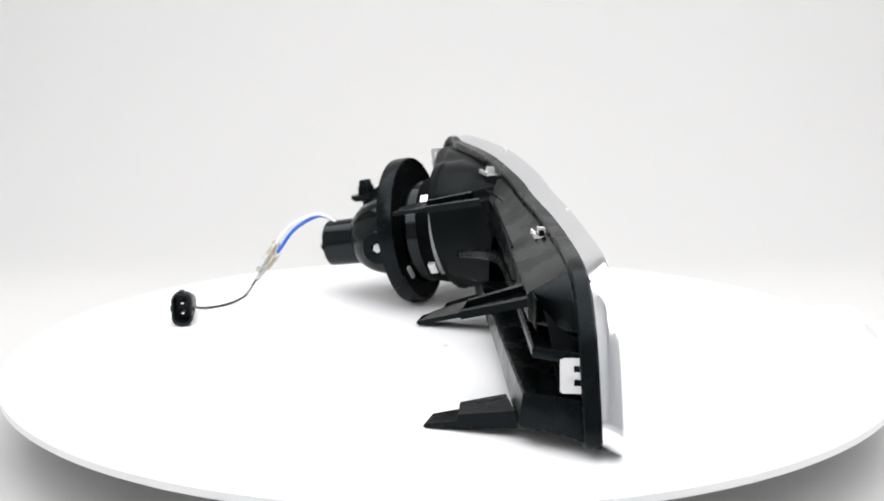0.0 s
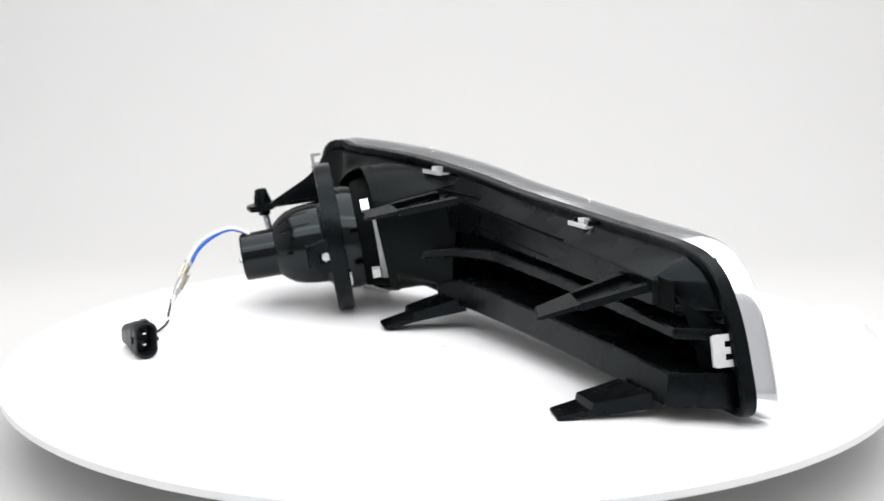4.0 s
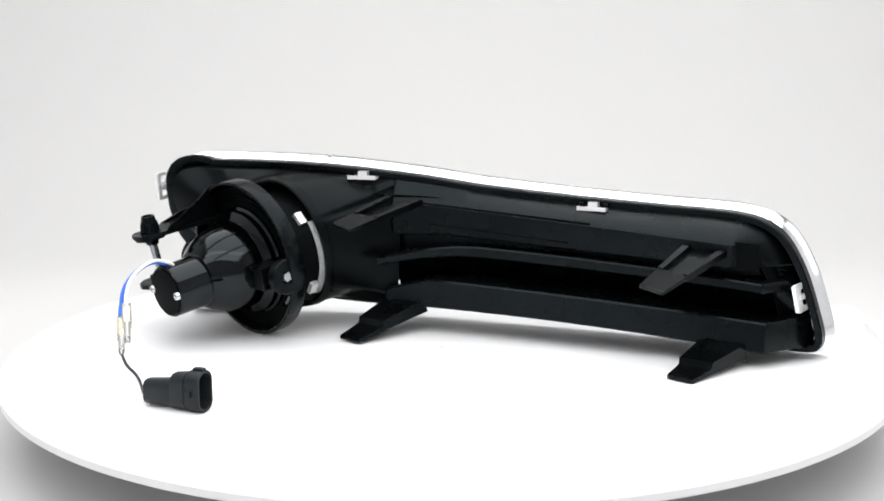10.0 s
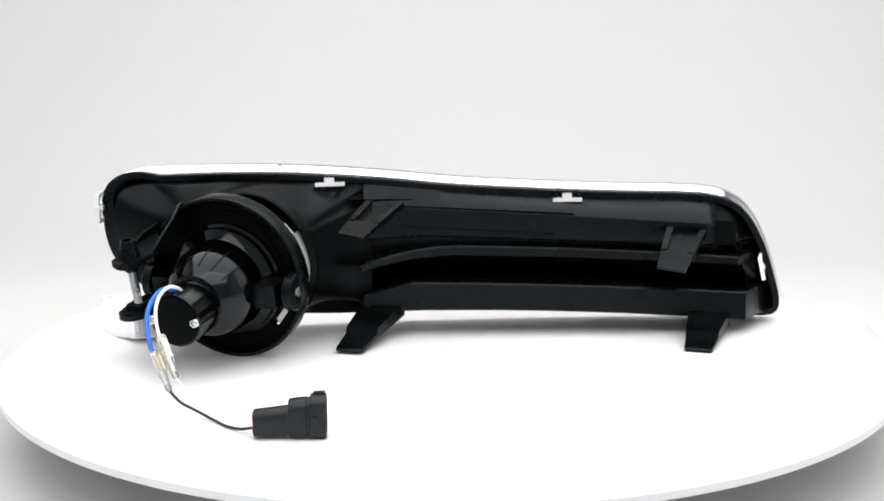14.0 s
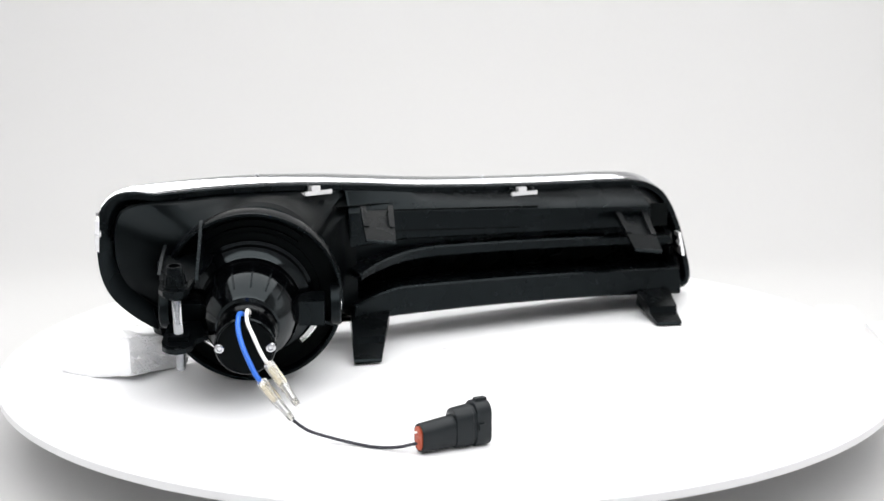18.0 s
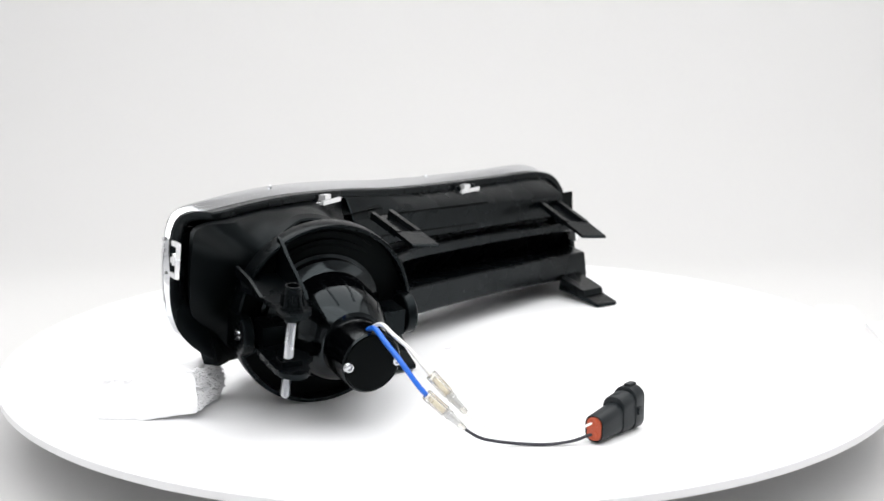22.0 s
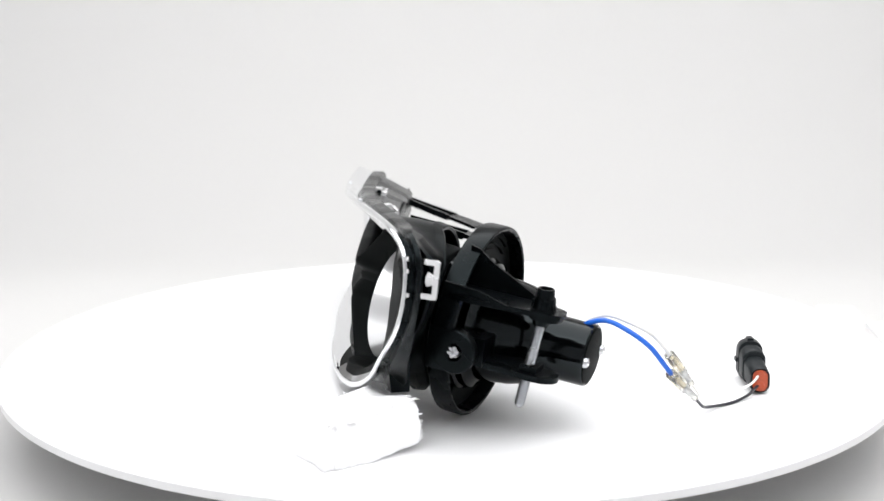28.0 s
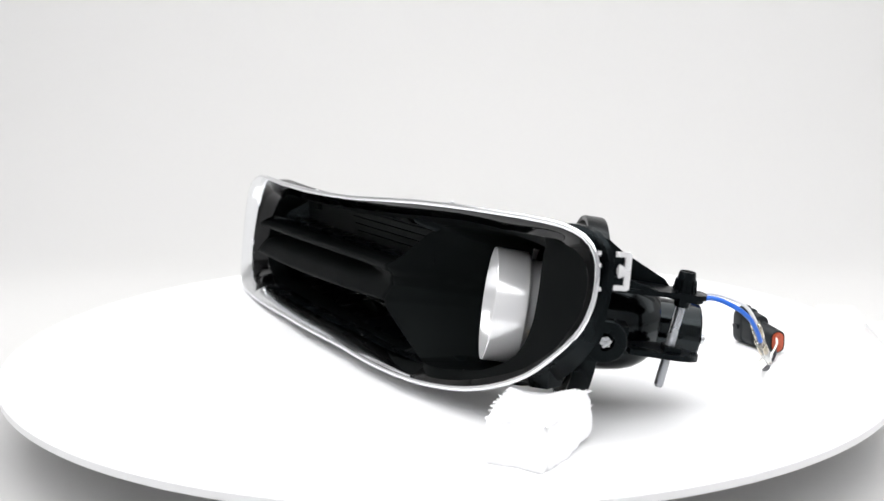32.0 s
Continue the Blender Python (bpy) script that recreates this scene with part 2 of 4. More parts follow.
def gloss_edge():
    """Where the gloss frame ends: deep along the top, a broad lip along the bottom, close to the rim round the outer end."""
    return four_runs([(-203, 10.5, 111.5), (-190, 14.3, 111.8), (-162, 24.9, 111.8), (-138, 32.5, 112.2), (-111, 40, 111.3), (-60, 50.5, 106.5), (-30, 54.8, 103.6), (0, 57.4, 100.5), (60, 61.8, 94.9), (120, 65.2, 90)],
                     [(165, 67.2, 87.5), (186, 68, 84.5), (203, 70, 74), (212, 73, 58), (218, 75, 40), (220, 75, 24), (208, 73, 15)],
                     [(188, 73, 13), (120, 69.5, 14), (60, 64, 15.2), (0, 57.5, 15.8), (-30, 54.5, 16), (-60, 53, 16.5), (-90, 53, 17.6)] + on_front(5, (-112, 15.2), (-138, 18.8)),
                     on_front(3.5, (-160, 24.8), (-191, 37), (-213, 52.5), (-224.5, 66.5), (-230, 81), (-231, 97), (-226, 108)))


def recess_edge():
    """The next edge inwards: the matt face's edge at the outer end, the walls of the recess elsewhere."""
    return four_runs([(-189, 13.6, 111), (-176, 17, 111), (-150, 22, 109), (-120, 25.5, 106.5), (-90, 29, 103), (-68, 30.8, 99.7), (-30, 40, 98.5), (0, 43, 95), (60, 48, 89.5), (120, 51, 84.5)],
                     [(165, 53, 82), (182, 53, 79), (198, 56, 71), (207, 59, 57), (213, 61, 40), (214, 62, 27), (203, 62, 16)],
                     [(182, 60, 14), (120, 54, 14.8), (60, 49, 15.8), (0, 44, 16.4), (-30, 43, 16.6), (-60, 44.5, 17.2), (-92, 51.5, 19)] + on_front(7, (-108, 20.8), (-125, 22)),
                     on_front(9.5, (-150, 26.5), (-168, 34.5)) + on_front(11, (-179.5, 45), (-187, 61), (-189, 73), (-190, 85), (-190.5, 99)) + [(-190.5, 13.6, 108.5)])


def chrome_edge():
    """The chrome's inner edge: thin all round, broad at the inner end."""
    thin = rim_ring(3.3, 1.1)
    i0, i1 = CORNERS[1], CORNERS[2]
    a, b = thin[i0] * 1000, thin[i1] * 1000
    run = [tuple(a), (184, 81.5, 95.8), (200, 80.5, 89.5), (211.6, 81.5, 79.5), (218.8, 84.1, 60), (224.6, 86.1, 40), (227.6, 86.5, 25), (223, 87.5, 15), (206, 89.2, 9.6), tuple(b)]
    for j, q in enumerate(through_points([mm(*p) for p in run], i1 - i0 + 1)):
        thin[i0 + j] = q
    return thin


def between(a, b, w, lift=0.0):
    """A loop part of the way from a to b, lifted forward."""
    return [p.lerp(q, w) + mm(0, lift, 0) for p, q in zip(a, b)]


def rim_ring(inset, back, outer=0.0, corner=0.0, bulge=0.0, deep=None, heel=0.0):
    """The outline moved inwards and back from the front edge; outer: more at the outer end; corner: squares the top outer corner;
    deep: further back by place and slope; heel: swells the lower outer corner."""
    out = []
    for (x, z), nrm in zip(RIM_PTS, RIM_IN):
        k = inset
        if outer:
            k += outer * max(0.0, nrm.x) ** 2 * (1 if x < 0 else 0)
        if bulge:
            k -= bulge * BULGE(x) * (1.0 if nrm.y < 0.3 else 0.4)
        if heel:
            k -= heel * min(1.0, max(0.0, (-160 - x) / 35)) * min(1.0, max(0.0, nrm.y + 0.25))
        if corner and x < -195 and z > 95:
            k -= corner * max(0.0, 1 - ((x + 226) ** 2 + (z - 115) ** 2) / 700)
        px, pz = x + nrm.x * k, z + nrm.y * k
        b = back(x) if callable(back) else back
        if deep:
            b += deep(x, -nrm.y)
        out.append(mm(px, front(x, z) - b, pz))
    return out


BULGE = spline([-240, -100, 250], [1.2, 1.0, 0.8])
DEPTH = spline([-240, -170, -90, -20, 60, 250], [7, 11, 13, 12.5, 11.5, 12])
LAMP = thing("fog_lamp", "black and chrome car fog lamp assembly with cable and plug", "fog lamp")

# the lamp unit's own space: x to its pivot, y along its beam, z up; it droops a little to the back
TILT = radians(9)
_f = Vector((0.322 * math.cos(TILT), 0.947 * math.cos(TILT), math.sin(TILT))).normalized()
_r = Vector((0.947, -0.322, 0)).normalized()
_u = _r.cross(_f)
UNIT = Matrix(((_r.x, _f.x, _u.x, -0.150), (_r.y, _f.y, _u.y, -0.036), (_r.z, _f.z, _u.z, 0.0515), (0, 0, 0, 1)))


def unit(x, y, z):
    return UNIT @ mm(x, y, z)


def bezel():
    root = LAMP
    d = DEPTH
    C, G, R = chrome_edge(), gloss_edge(), recess_edge()
    bm = bmesh.new()
    loft(bm, [rim_ring(6.5, lambda x: d(x) + 1), rim_ring(5.8, d), rim_ring(4.4, lambda x: d(x) * .8, bulge=0.3), rim_ring(2.8, lambda x: d(x) * .55, bulge=0.6),
              rim_ring(1.3, lambda x: d(x) * .33, bulge=0.5), rim_ring(0.5, 2.2, bulge=0.3), rim_ring(0.15, 0.9, bulge=0.1), rim_ring(0.7, 0.1), rim_ring(1.6, 0), rim_ring(2.6, 0.3),
              between(rim_ring(2.6, 0.3), C, 0.35, 0.15), between(rim_ring(2.6, 0.3), C, 0.75, 0.1), C, [q + mm(0, -1.2, 0) for q in C], between(C, G, 0.06, -2.2)], True, False)
    part("trim_ring", bm, M_CHROME, root, "bright chrome trim ring", sharp=50)
    # gloss frame and lip, then the matt face that is broad at the outer end, then the walls of the recess
    loops = [between(C, G, 0.0, -0.8), between(C, G, 0.05, -0.4), between(C, G, 0.5, -0.3), between(C, G, 0.95), G, between(G, R, 0.03, -0.5)]
    lip = [i for i in range(CORNERS[2] - 1, CORNERS[3]) if RIM_PTS[i][0] > -100]
    # the lip tapers into the ring towards the outer end
    T = list(G)
    for i in lip:
        T[i] = C[i].lerp(G[i], 1 - 0.85 * ease(-RIM_PTS[i][0], 0, 100))
    low = [between(C, T, 0.0, -0.4)] + [[q + mm(0, 0, up) for q in between(C, T, w)] for w, up in ((0.12, 0.3), (0.25, 0.6), (0.4, 0.8), (0.55, 0.7), (0.75, 0.4), (1.0, 0.0))] + [between(T, R, 0.03, -0.5)]
    bm = bmesh.new()
    loft(bm, [[loop[i] for loop in low] for i in lip], False, False)
    part("chrome_lip", bm, M_CHROME, root, "bright chrome lower lip", sharp=50)
    bm = bmesh.new()
    rest = [i % N_RIM for i in range(lip[-1], lip[0] + N_RIM + 1)]
    loft(bm, [[loop[i] for loop in loops] for i in rest], False, False)
    part("inner_frame", bm, M_PIANO, root, "gloss black inner frame", sharp=50)
    bm = bmesh.new()
    loft(bm, [between(T, R, 0.0, -0.8), between(T, G, 0.5, -0.3), between(G, R, 0.04, -0.2), between(G, R, 0.5), between(G, R, 0.95), R, [q + mm(0, -3, 0) for q in R]], True, False)
    part("face_panel", bm, M_MATT, root, sharp=50)
    bm = bmesh.new()
    fl = lambda k: (lambda x: d(x) + k - 0.65 * max(0.0, k) * ease(-x, 185, 228))
    skirt = lambda x, k: 5 * min(1.0, max(0.0, (-175 - x) / 30)) * min(1.0, max(0.0, (-k - 0.25) / 0.5))
    loft(bm, [rim_ring(5.6, fl(-1)), rim_ring(4.2, fl(.5), -2, 4, heel=2), rim_ring(4.4, fl(8), -3, 4, deep=skirt, heel=7), rim_ring(5.4, fl(9), -3, 4, deep=skirt, heel=7),
              rim_ring(9, fl(9), 0, 4, deep=skirt, heel=5), rim_ring(9.5, fl(8), 0, 4, deep=skirt), rim_ring(9.5, fl(0))], True, False)
    part("flange", bm, M_BLACK, root)
    for z in (110.5, 104.0, 91.0):
        bm = bmesh.new()
        block(bm, -237.0, -234.5, 2.6, 4.0, z - 1.0, z + 1.0)
        soften(bm, 0.4, 1)
        part("latch_tab", bm, M_CLIP, root, "small bright latch tab")
    for x, y, z in ((-122, 43.5, 123.2), (60, 76.2, 106.6)):
        bm = lathe([(-0.6, 1.5), (0.4, 1.4), (0.9, 0.9), (1.0, 0.01)], Matrix.Translation(mm(x, y, z)) @ Matrix.Rotation(radians(90), 4, "X"), 12)
        part("nub", bm, M_STEEL, root, "small moulding nub on the chrome")


bezel()

# ---------------------------------------------------------------- fog lamp: housing behind the bezel
RIM_TOP = spline([-240, -161, -110, -60, -6, 68, 130, 180, 205, 222, 236], [119, 124.6, 122.5, 118, 112, 106.5, 104, 102.2, 97, 84, 55])
RIM_LOW = spline([-240, -198, -165, -125, -80, 0, 98, 190, 250], [60, 32, 18.5, 11, 8, 7.5, 5.5, 2, 1])
RIDGE_Y = spline([-60, -30, 0, 60, 120, 180, 225], [57, 60.1, 63.2, 68.9, 74, 78.4, 81.3])
RIDGE_Z = spline([-60, -30, 0, 60, 120, 180, 225], [72.6, 71, 69.5, 66.5, 63.6, 60.8, 59])
SILL_Y = spline([-60, -30, 0, 60, 120, 180, 225], [58.6, 63.3, 67.4, 74.4, 79.5, 82.7, 84])
SILL_Z = spline([-60, -30, 0, 60, 120, 180, 225], [49.6, 47.7, 45.9, 42.5, 39.4, 36.6, 35])


def quadratic(a, b, c):
    return lambda x: a + b * (x - 80) / 100 + c * ((x - 80) / 100) ** 2


# the edges seen from behind: top beam, rail and lower beam, each with its upper and lower edge (depth, height)
BEAM_TOP = quadratic(39.3, 5.07, -0.10), quadratic(86.9, -6.06, -0.28)
BEAM_LOW = quadratic(39.7, 5.24, 0.14), quadratic(68.8, -3.96, 0)
RAIL_TOP = quadratic(39.8, 5.47, -0.24), quadratic(62.3, -4.11, -1.6)
RAIL_LOW = quadratic(39.9, 5.3, -0.24), quadratic(55.9, -3.57, -1.2)
SILL_TOP = quadratic(30.4, 6.93, 0.87), quadratic(37.3, -3.93, -1.27)
SILL_LOW = quadratic(31.0, 5.6, 0.2), quadratic(19.0, -3.47, -1.91)


def shell_section(x):
    """The back of the grille: top beam, slot, rail, slot, lower beam (y, z), from top to bottom."""
    zt, zb = RIM_TOP(x) - 9, RIM_LOW(x) + 7
    ft, fb = front(x, zt) - DEPTH(x) - 6, front(x, zb) - DEPTH(x) - 6
    (b1, c1), (b2, c2), (r1, d1), (r2, d2), (l1, e1), (l2, e2) = ((f(x), g(x)) for f, g in (BEAM_TOP, BEAM_LOW, RAIL_TOP, RAIL_LOW, SILL_TOP, SILL_LOW))
    # towards the barrel the rail bends down, the lower beam falls away and the slots close
    drop = max(0.0, (10 - x) / 62) ** 2
    d1, d2, e1 = d1 - 7 * drop, d2 - 5 * drop, e1 - 11 * max(0.0, (-25 - x) / 40) ** 1.4
    e1 = max(e1, e2 + 3)
    c2 = c2 - 5 * max(0.0, (-20 - x) / 50)
    k = ease(x, -76, -59)
    yu, yl, ys = b2 + 1 + (RIDGE_Y(x) - 19 - b2) * k, r2 + 1 + (SILL_Y(x) - 26 - r2) * k, r2 + 1 + (SILL_Y(x) - 13 - r2) * k
    s = [(ft, zt), (ft - 4, zt - 0.6), (b1 + 1.3, c1 + 0.7), (b1, c1 - 0.8), (b2, c2 + 0.8), (b2 + 0.8, c2), (yu, c2 - 0.2), (yu, d1 + 0.3), (r1 + 0.7, d1), (r1, d1 - 0.7),
         (r2, d2 + 0.7), (r2 + 0.7, d2), (yl, d2 - 0.2), (ys, e1 + 0.2), (l1 + 0.8, e1), (l1, e1 - 0.8), (l2, e2 + 0.8), (l2 + 0.8, e2), (fb - 4, zb), (fb, zb - 1)]
    sweep = 3 * max(0.0, (-32 - x) / 37) ** 1.25
    along = 0.0055 * max(0.0, 5 - x) ** 2
    return [mm(x, y - (along if 7 < i < 12 else sweep), z) for i, (y, z) in enumerate(s)]


def grille_back():
    bm = bmesh.new()
    rings = [shell_section(x) for x in [-62, -60, -57, -54, -51, -48, -44, -40] + [-36 + 6 * i for i in range(37)]]
    # at the inner end each beam turns a corner of its own and runs straight to the flange
    corner = [186] * 8 + [206] * 4 + [211] * 8
    for u in (0.2, 0.4, 0.46, 0.5, 0.54, 0.6, 0.8, 1.0):
        ring = []
        for i, xc in enumerate(corner):
            q = shell_section(183 + (xc - 183) * min(1.0, u * 2))[i]
            if u > 0.5:
                z = q.z * 1000
                xe, w = float(np.interp(z, [5, 18, 38, 64, 86, 97], [234, 234, 230, 222, 210, 198])), u * 2 - 1
                q = mm(q.x * 1000 + (xe - q.x * 1000) * w, q.y * 1000 + (77 - q.y * 1000) * w, z)
            ring.append(q)
        rings.append(ring)
    loft(bm, rings, False, False)
    ob = part("grille_housing", bm, M_BLACK, LAMP, sharp=30)
    sol = ob.modifiers.new("wall", "SOLIDIFY")
    sol.thickness, sol.offset = 0.0008, 1.0


def slat_section(x):
    """The broad middle slat: an upper ridge, a valley that fades towards the lens, and a lower sloping blade (y, z)."""
    y1, z1, y2, z2 = RIDGE_Y(x), RIDGE_Z(x), SILL_Y(x), SILL_Z(x)
    v = 0.22 + 0.78 * ease(x, -46, 40)
    ym, zm = (y1 + y2) / 2 - 1.5 - 19 * v, (z1 - 4 + z2 + 9) / 2 + 1
    return [mm(x, y, z) for y, z in ((y1 - 13, z1 + 2.6), (y1 - 6, z1 + 1.4), (y1 - 2.2, z1 + 0.6), (y1 - 0.6, z1 - 0.2), (y1, z1 - 1.5), (y1 - 0.6, z1 - 3), (y1 - 3 * v, z1 - 4.2), (ym + 1, zm + 2.2), (ym, zm),
                                     (ym + 1, zm - 2.2), (y2 - 7, z2 + 9.2), (y2 - 4, z2 + 6.2), (y2 - 1.2, z2 + 2.6), (y2, z2 + 0.9), (y2 - 0.5, z2 - 0.3), (y2 - 2, z2 - 1.2), (y2 - 13, z2 - 3.2))]


def slats():
    bm = bmesh.new()
    loft(bm, [slat_section(-43 + 5.18 * i) for i in range(51)], False, False)
    ob = part("slat", bm, M_MATT, LAMP, sharp=70)
    sol = ob.modifiers.new("wall", "SOLIDIFY")
    sol.thickness, sol.offset = 0.0010, -1.0
    # matt liner added to keep the upper recess dark, then thin louvres
    bm = bmesh.new()
    rings = []
    for i in range(31):
        x = -66 + 9 * i
        y, za, zb = BEAM_TOP[0](x) + 2.2, BEAM_TOP[1](x) + 2, BEAM_LOW[1](x) - 0.5
        rings.append([mm(x, y, za), mm(x, y, zb), mm(x, y + 0.8, zb), mm(x, y + 0.8, za)])
    loft(bm, rings)
    part("recess_dark_liner", bm, M_MATT, LAMP)
    for j in range(4):
        bm = bmesh.new()
        rings = []
        for i in range(21):
            x = -62 + j * 7 + (150 - j * 12) * i / 20
            z = 95.5 - 5.2 * j - i / 20 * (8 - 0.5 * j)
            y = BEAM_TOP[0](x) + 3.9
            rings.append([mm(x, yy, zz) for yy, zz in ((y - 4.4, z + 0.6), (y - 0.4, z + 0.4), (y, z), (y - 0.4, z - 0.4), (y - 4.4, z - 0.6))])
        loft(bm, rings)
        part("louvre", bm, M_MATT, LAMP)


def by_angle(pts, n):
    """A closed run of points about the lamp's axis, resampled at n even angles."""
    inv = UNIT.inverted()
    loc = [inv @ q for q in pts]
    arr = sorted((math.atan2(q.z, q.x), q.x, q.y, q.z) for q in loc)
    A = np.array(arr)
    A = np.vstack([A[-1] - [2 * math.pi, 0, 0, 0], A, A[0] + [2 * math.pi, 0, 0, 0]])
    out = []
    for i in range(n):
        w = -math.pi + 2 * math.pi * (i + 0.5) / n
        out.append(Vector([float(np.interp(w, A[:, 0], A[:, j])) for j in (1, 2, 3)]))
    return out


def circle(r, y, n, cx=0.0, cz=0.0):
    out = []
    for i in range(n):
        w = -math.pi + 2 * math.pi * (i + 0.5) / n
        out.append(mm(cx + r * math.cos(w), y, cz + r * math.sin(w)))
    return out


def flank(x):
    """The smooth side from which the barrel starts, a little deeper than the beams (y, z)."""
    y1, y2 = BEAM_TOP[0](x) + 2.5, SILL_TOP[0](x) + 7
    z1, z2, z3 = BEAM_TOP[1](x), SILL_TOP[1](x), SILL_LOW[1](x)
    out = []
    for i in range(19):
        w = i / 18
        z = z1 + 6 + (z3 - 2 - z1 - 6) * w
        y = y1 + (y2 - y1) * ease(z, z1, z2) + 10 * max(0.0, (z - z1) / 6) ** 2 + 8 * max(0.0, (z3 + 4 - z) / 6) ** 2
        out.append(mm(x, y, z))
    return out


def lamp_pocket():
    """Front: the bowl that runs from the face down to the lens. Back: the barrel that holds it."""
    n = 240
    edge = [q for q in recess_edge() if q.x < -0.069 and q.z > 0.06 or q.x < -0.094]
    edge += [mm(*q) for q in ((-62, 37, 93.5), (-55, 44, 85.5), (-49, 50, 78.5), (-45.5, 54, 74.8))]
    edge += slat_section(-43)[3:15]
    edge += [mm(*q) for q in ((-46, 61.5, 45.4), (-53, 60.4, 41), (-64, 58.4, 34.5), (-78, 55.8, 26.8), (-90, 53.4, 20.4))]
    outer = by_angle(edge, n)
    floor = circle(40, 27, n, 0, 2)
    rings = [outer]
    for s, drop in ((0.02, 0.1), (0.05, 0.3), (0.1, 0.7), (0.17, 1.1), (0.25, 1.5), (0.38, 3), (0.5, 4), (0.62, 4.6), (0.75, 5), (0.92, 2.5)):
        ring = []
        for o, f in zip(outer, floor):
            w = ease(o.x * 1000, 15, 55)
            q = o.lerp(f, s)
            q.y = o.y + (f.y - o.y) * (s + w * (0.175 * s + 0.825 * s ** 1.7 - s)) - 0.001 * drop * (1 - w)
            ring.append(q)
        rings.append(ring)
    rings += [floor, circle(38, 26, n, 0, 2), circle(20, 26, n, 0, 2)]
    bm = bmesh.new()
    loft(bm, [[UNIT @ q for q in r] for r in rings], True, False)
    part("lamp_pocket", bm, M_MATT, LAMP)
    # barrel behind
    n = 240
    ring = rim_ring(9.3, lambda x: DEPTH(x) + 6)
    edge = [q for q in ring if q.x < -0.055]
    edge += flank(-56)
    outer = by_angle(edge, n)
    inv = UNIT.inverted()

    def mouth(r, y):
        """The barrel's edge reaches further back on the outer side and slants at the inner one."""
        ring = [Vector((q.x * (0.91 if q.x > 0 else 1.0), q.y, q.z)) for q in circle(r, y, n, 2, 4)]
        return [q + mm(0, -17, 0) * min(1.0, max(0.0, (-q.x * 1000 - 2) / 30)) + mm(0, 5 - 0.055 * q.z * 1000, 0) * ease(q.x * 1000, -15, 20) for q in ring]
    rim = mouth(49.5, 38)
    rings = [outer, [o + mm(0, -9.0, 0) * min(1.0, max(0.0, (o.y * 1000 - 30) / 12)) * min(1.0, max(0.0, (60 - o.x * 1000) / 20)) for o in outer]]
    hood = []
    for o in rings[1]:
        q = UNIT @ o
        k = min(1.0, max(0.0, (-165 - q.x * 1000) / 30)) * (0.35 + 0.65 * min(1.0, max(0.0, (q.z * 1000 - 70) / 35)))
        hood.append(inv @ (q + mm(0, -3 * k, -1.0 * k)))
    rings.append(hood)
    bend = lambda o: (0.6 - 0.38 * ease(o.y * 1000, 48, 62)) * (1 - ease(o.x * 1000, 35, 66)) + 0.6 * ease(o.x * 1000, 35, 66)
    for s in (0.15, 0.3, 0.45, 0.6, 0.75, 0.9):
        rings.append([Vector((o.x + (f.x - o.x) * s ** bend(o), o.y + (f.y - o.y) * s, o.z + (f.z - o.z) * s ** bend(o))) for o, f in zip(hood, rim)])
    rings += [mouth(50.5, 44), rim, mouth(48.5, 37), mouth(47, 37.5), mouth(46, 50)]
    bm = bmesh.new()
    loft(bm, [[UNIT @ q for q in r] for r in rings], True, False)
    part("barrel", bm, M_SATIN, LAMP)
    # the block by which the outer end rests on the foam
    bm = bmesh.new()
    loft(bm, [[mm(-206, 18, 46), mm(-188, 25, 38), mm(-184, 15, 38), mm(-203, 6, 46)], [mm(-201, 17, 27), mm(-188, 22, 25.5), mm(-185, 14, 25.5), mm(-198, 7, 27)]])
    soften(bm, 1.2, 2)
    part("rest_block", bm, M_BLACK, LAMP)
    # raised rib on the hood's top
    bm = bmesh.new()
    loft(bm, [[mm(x - 0.8, y, z - 8), mm(x + 0.8, y, z - 8), mm(x + 0.6, y, z), mm(x - 0.6, y, z)] for x, y, z in ((-191.5, 13, 114.5), (-189.5, 6, 113.6), (-187.5, -1, 112.5))])
    part("rib", bm, M_BLACK, LAMP)


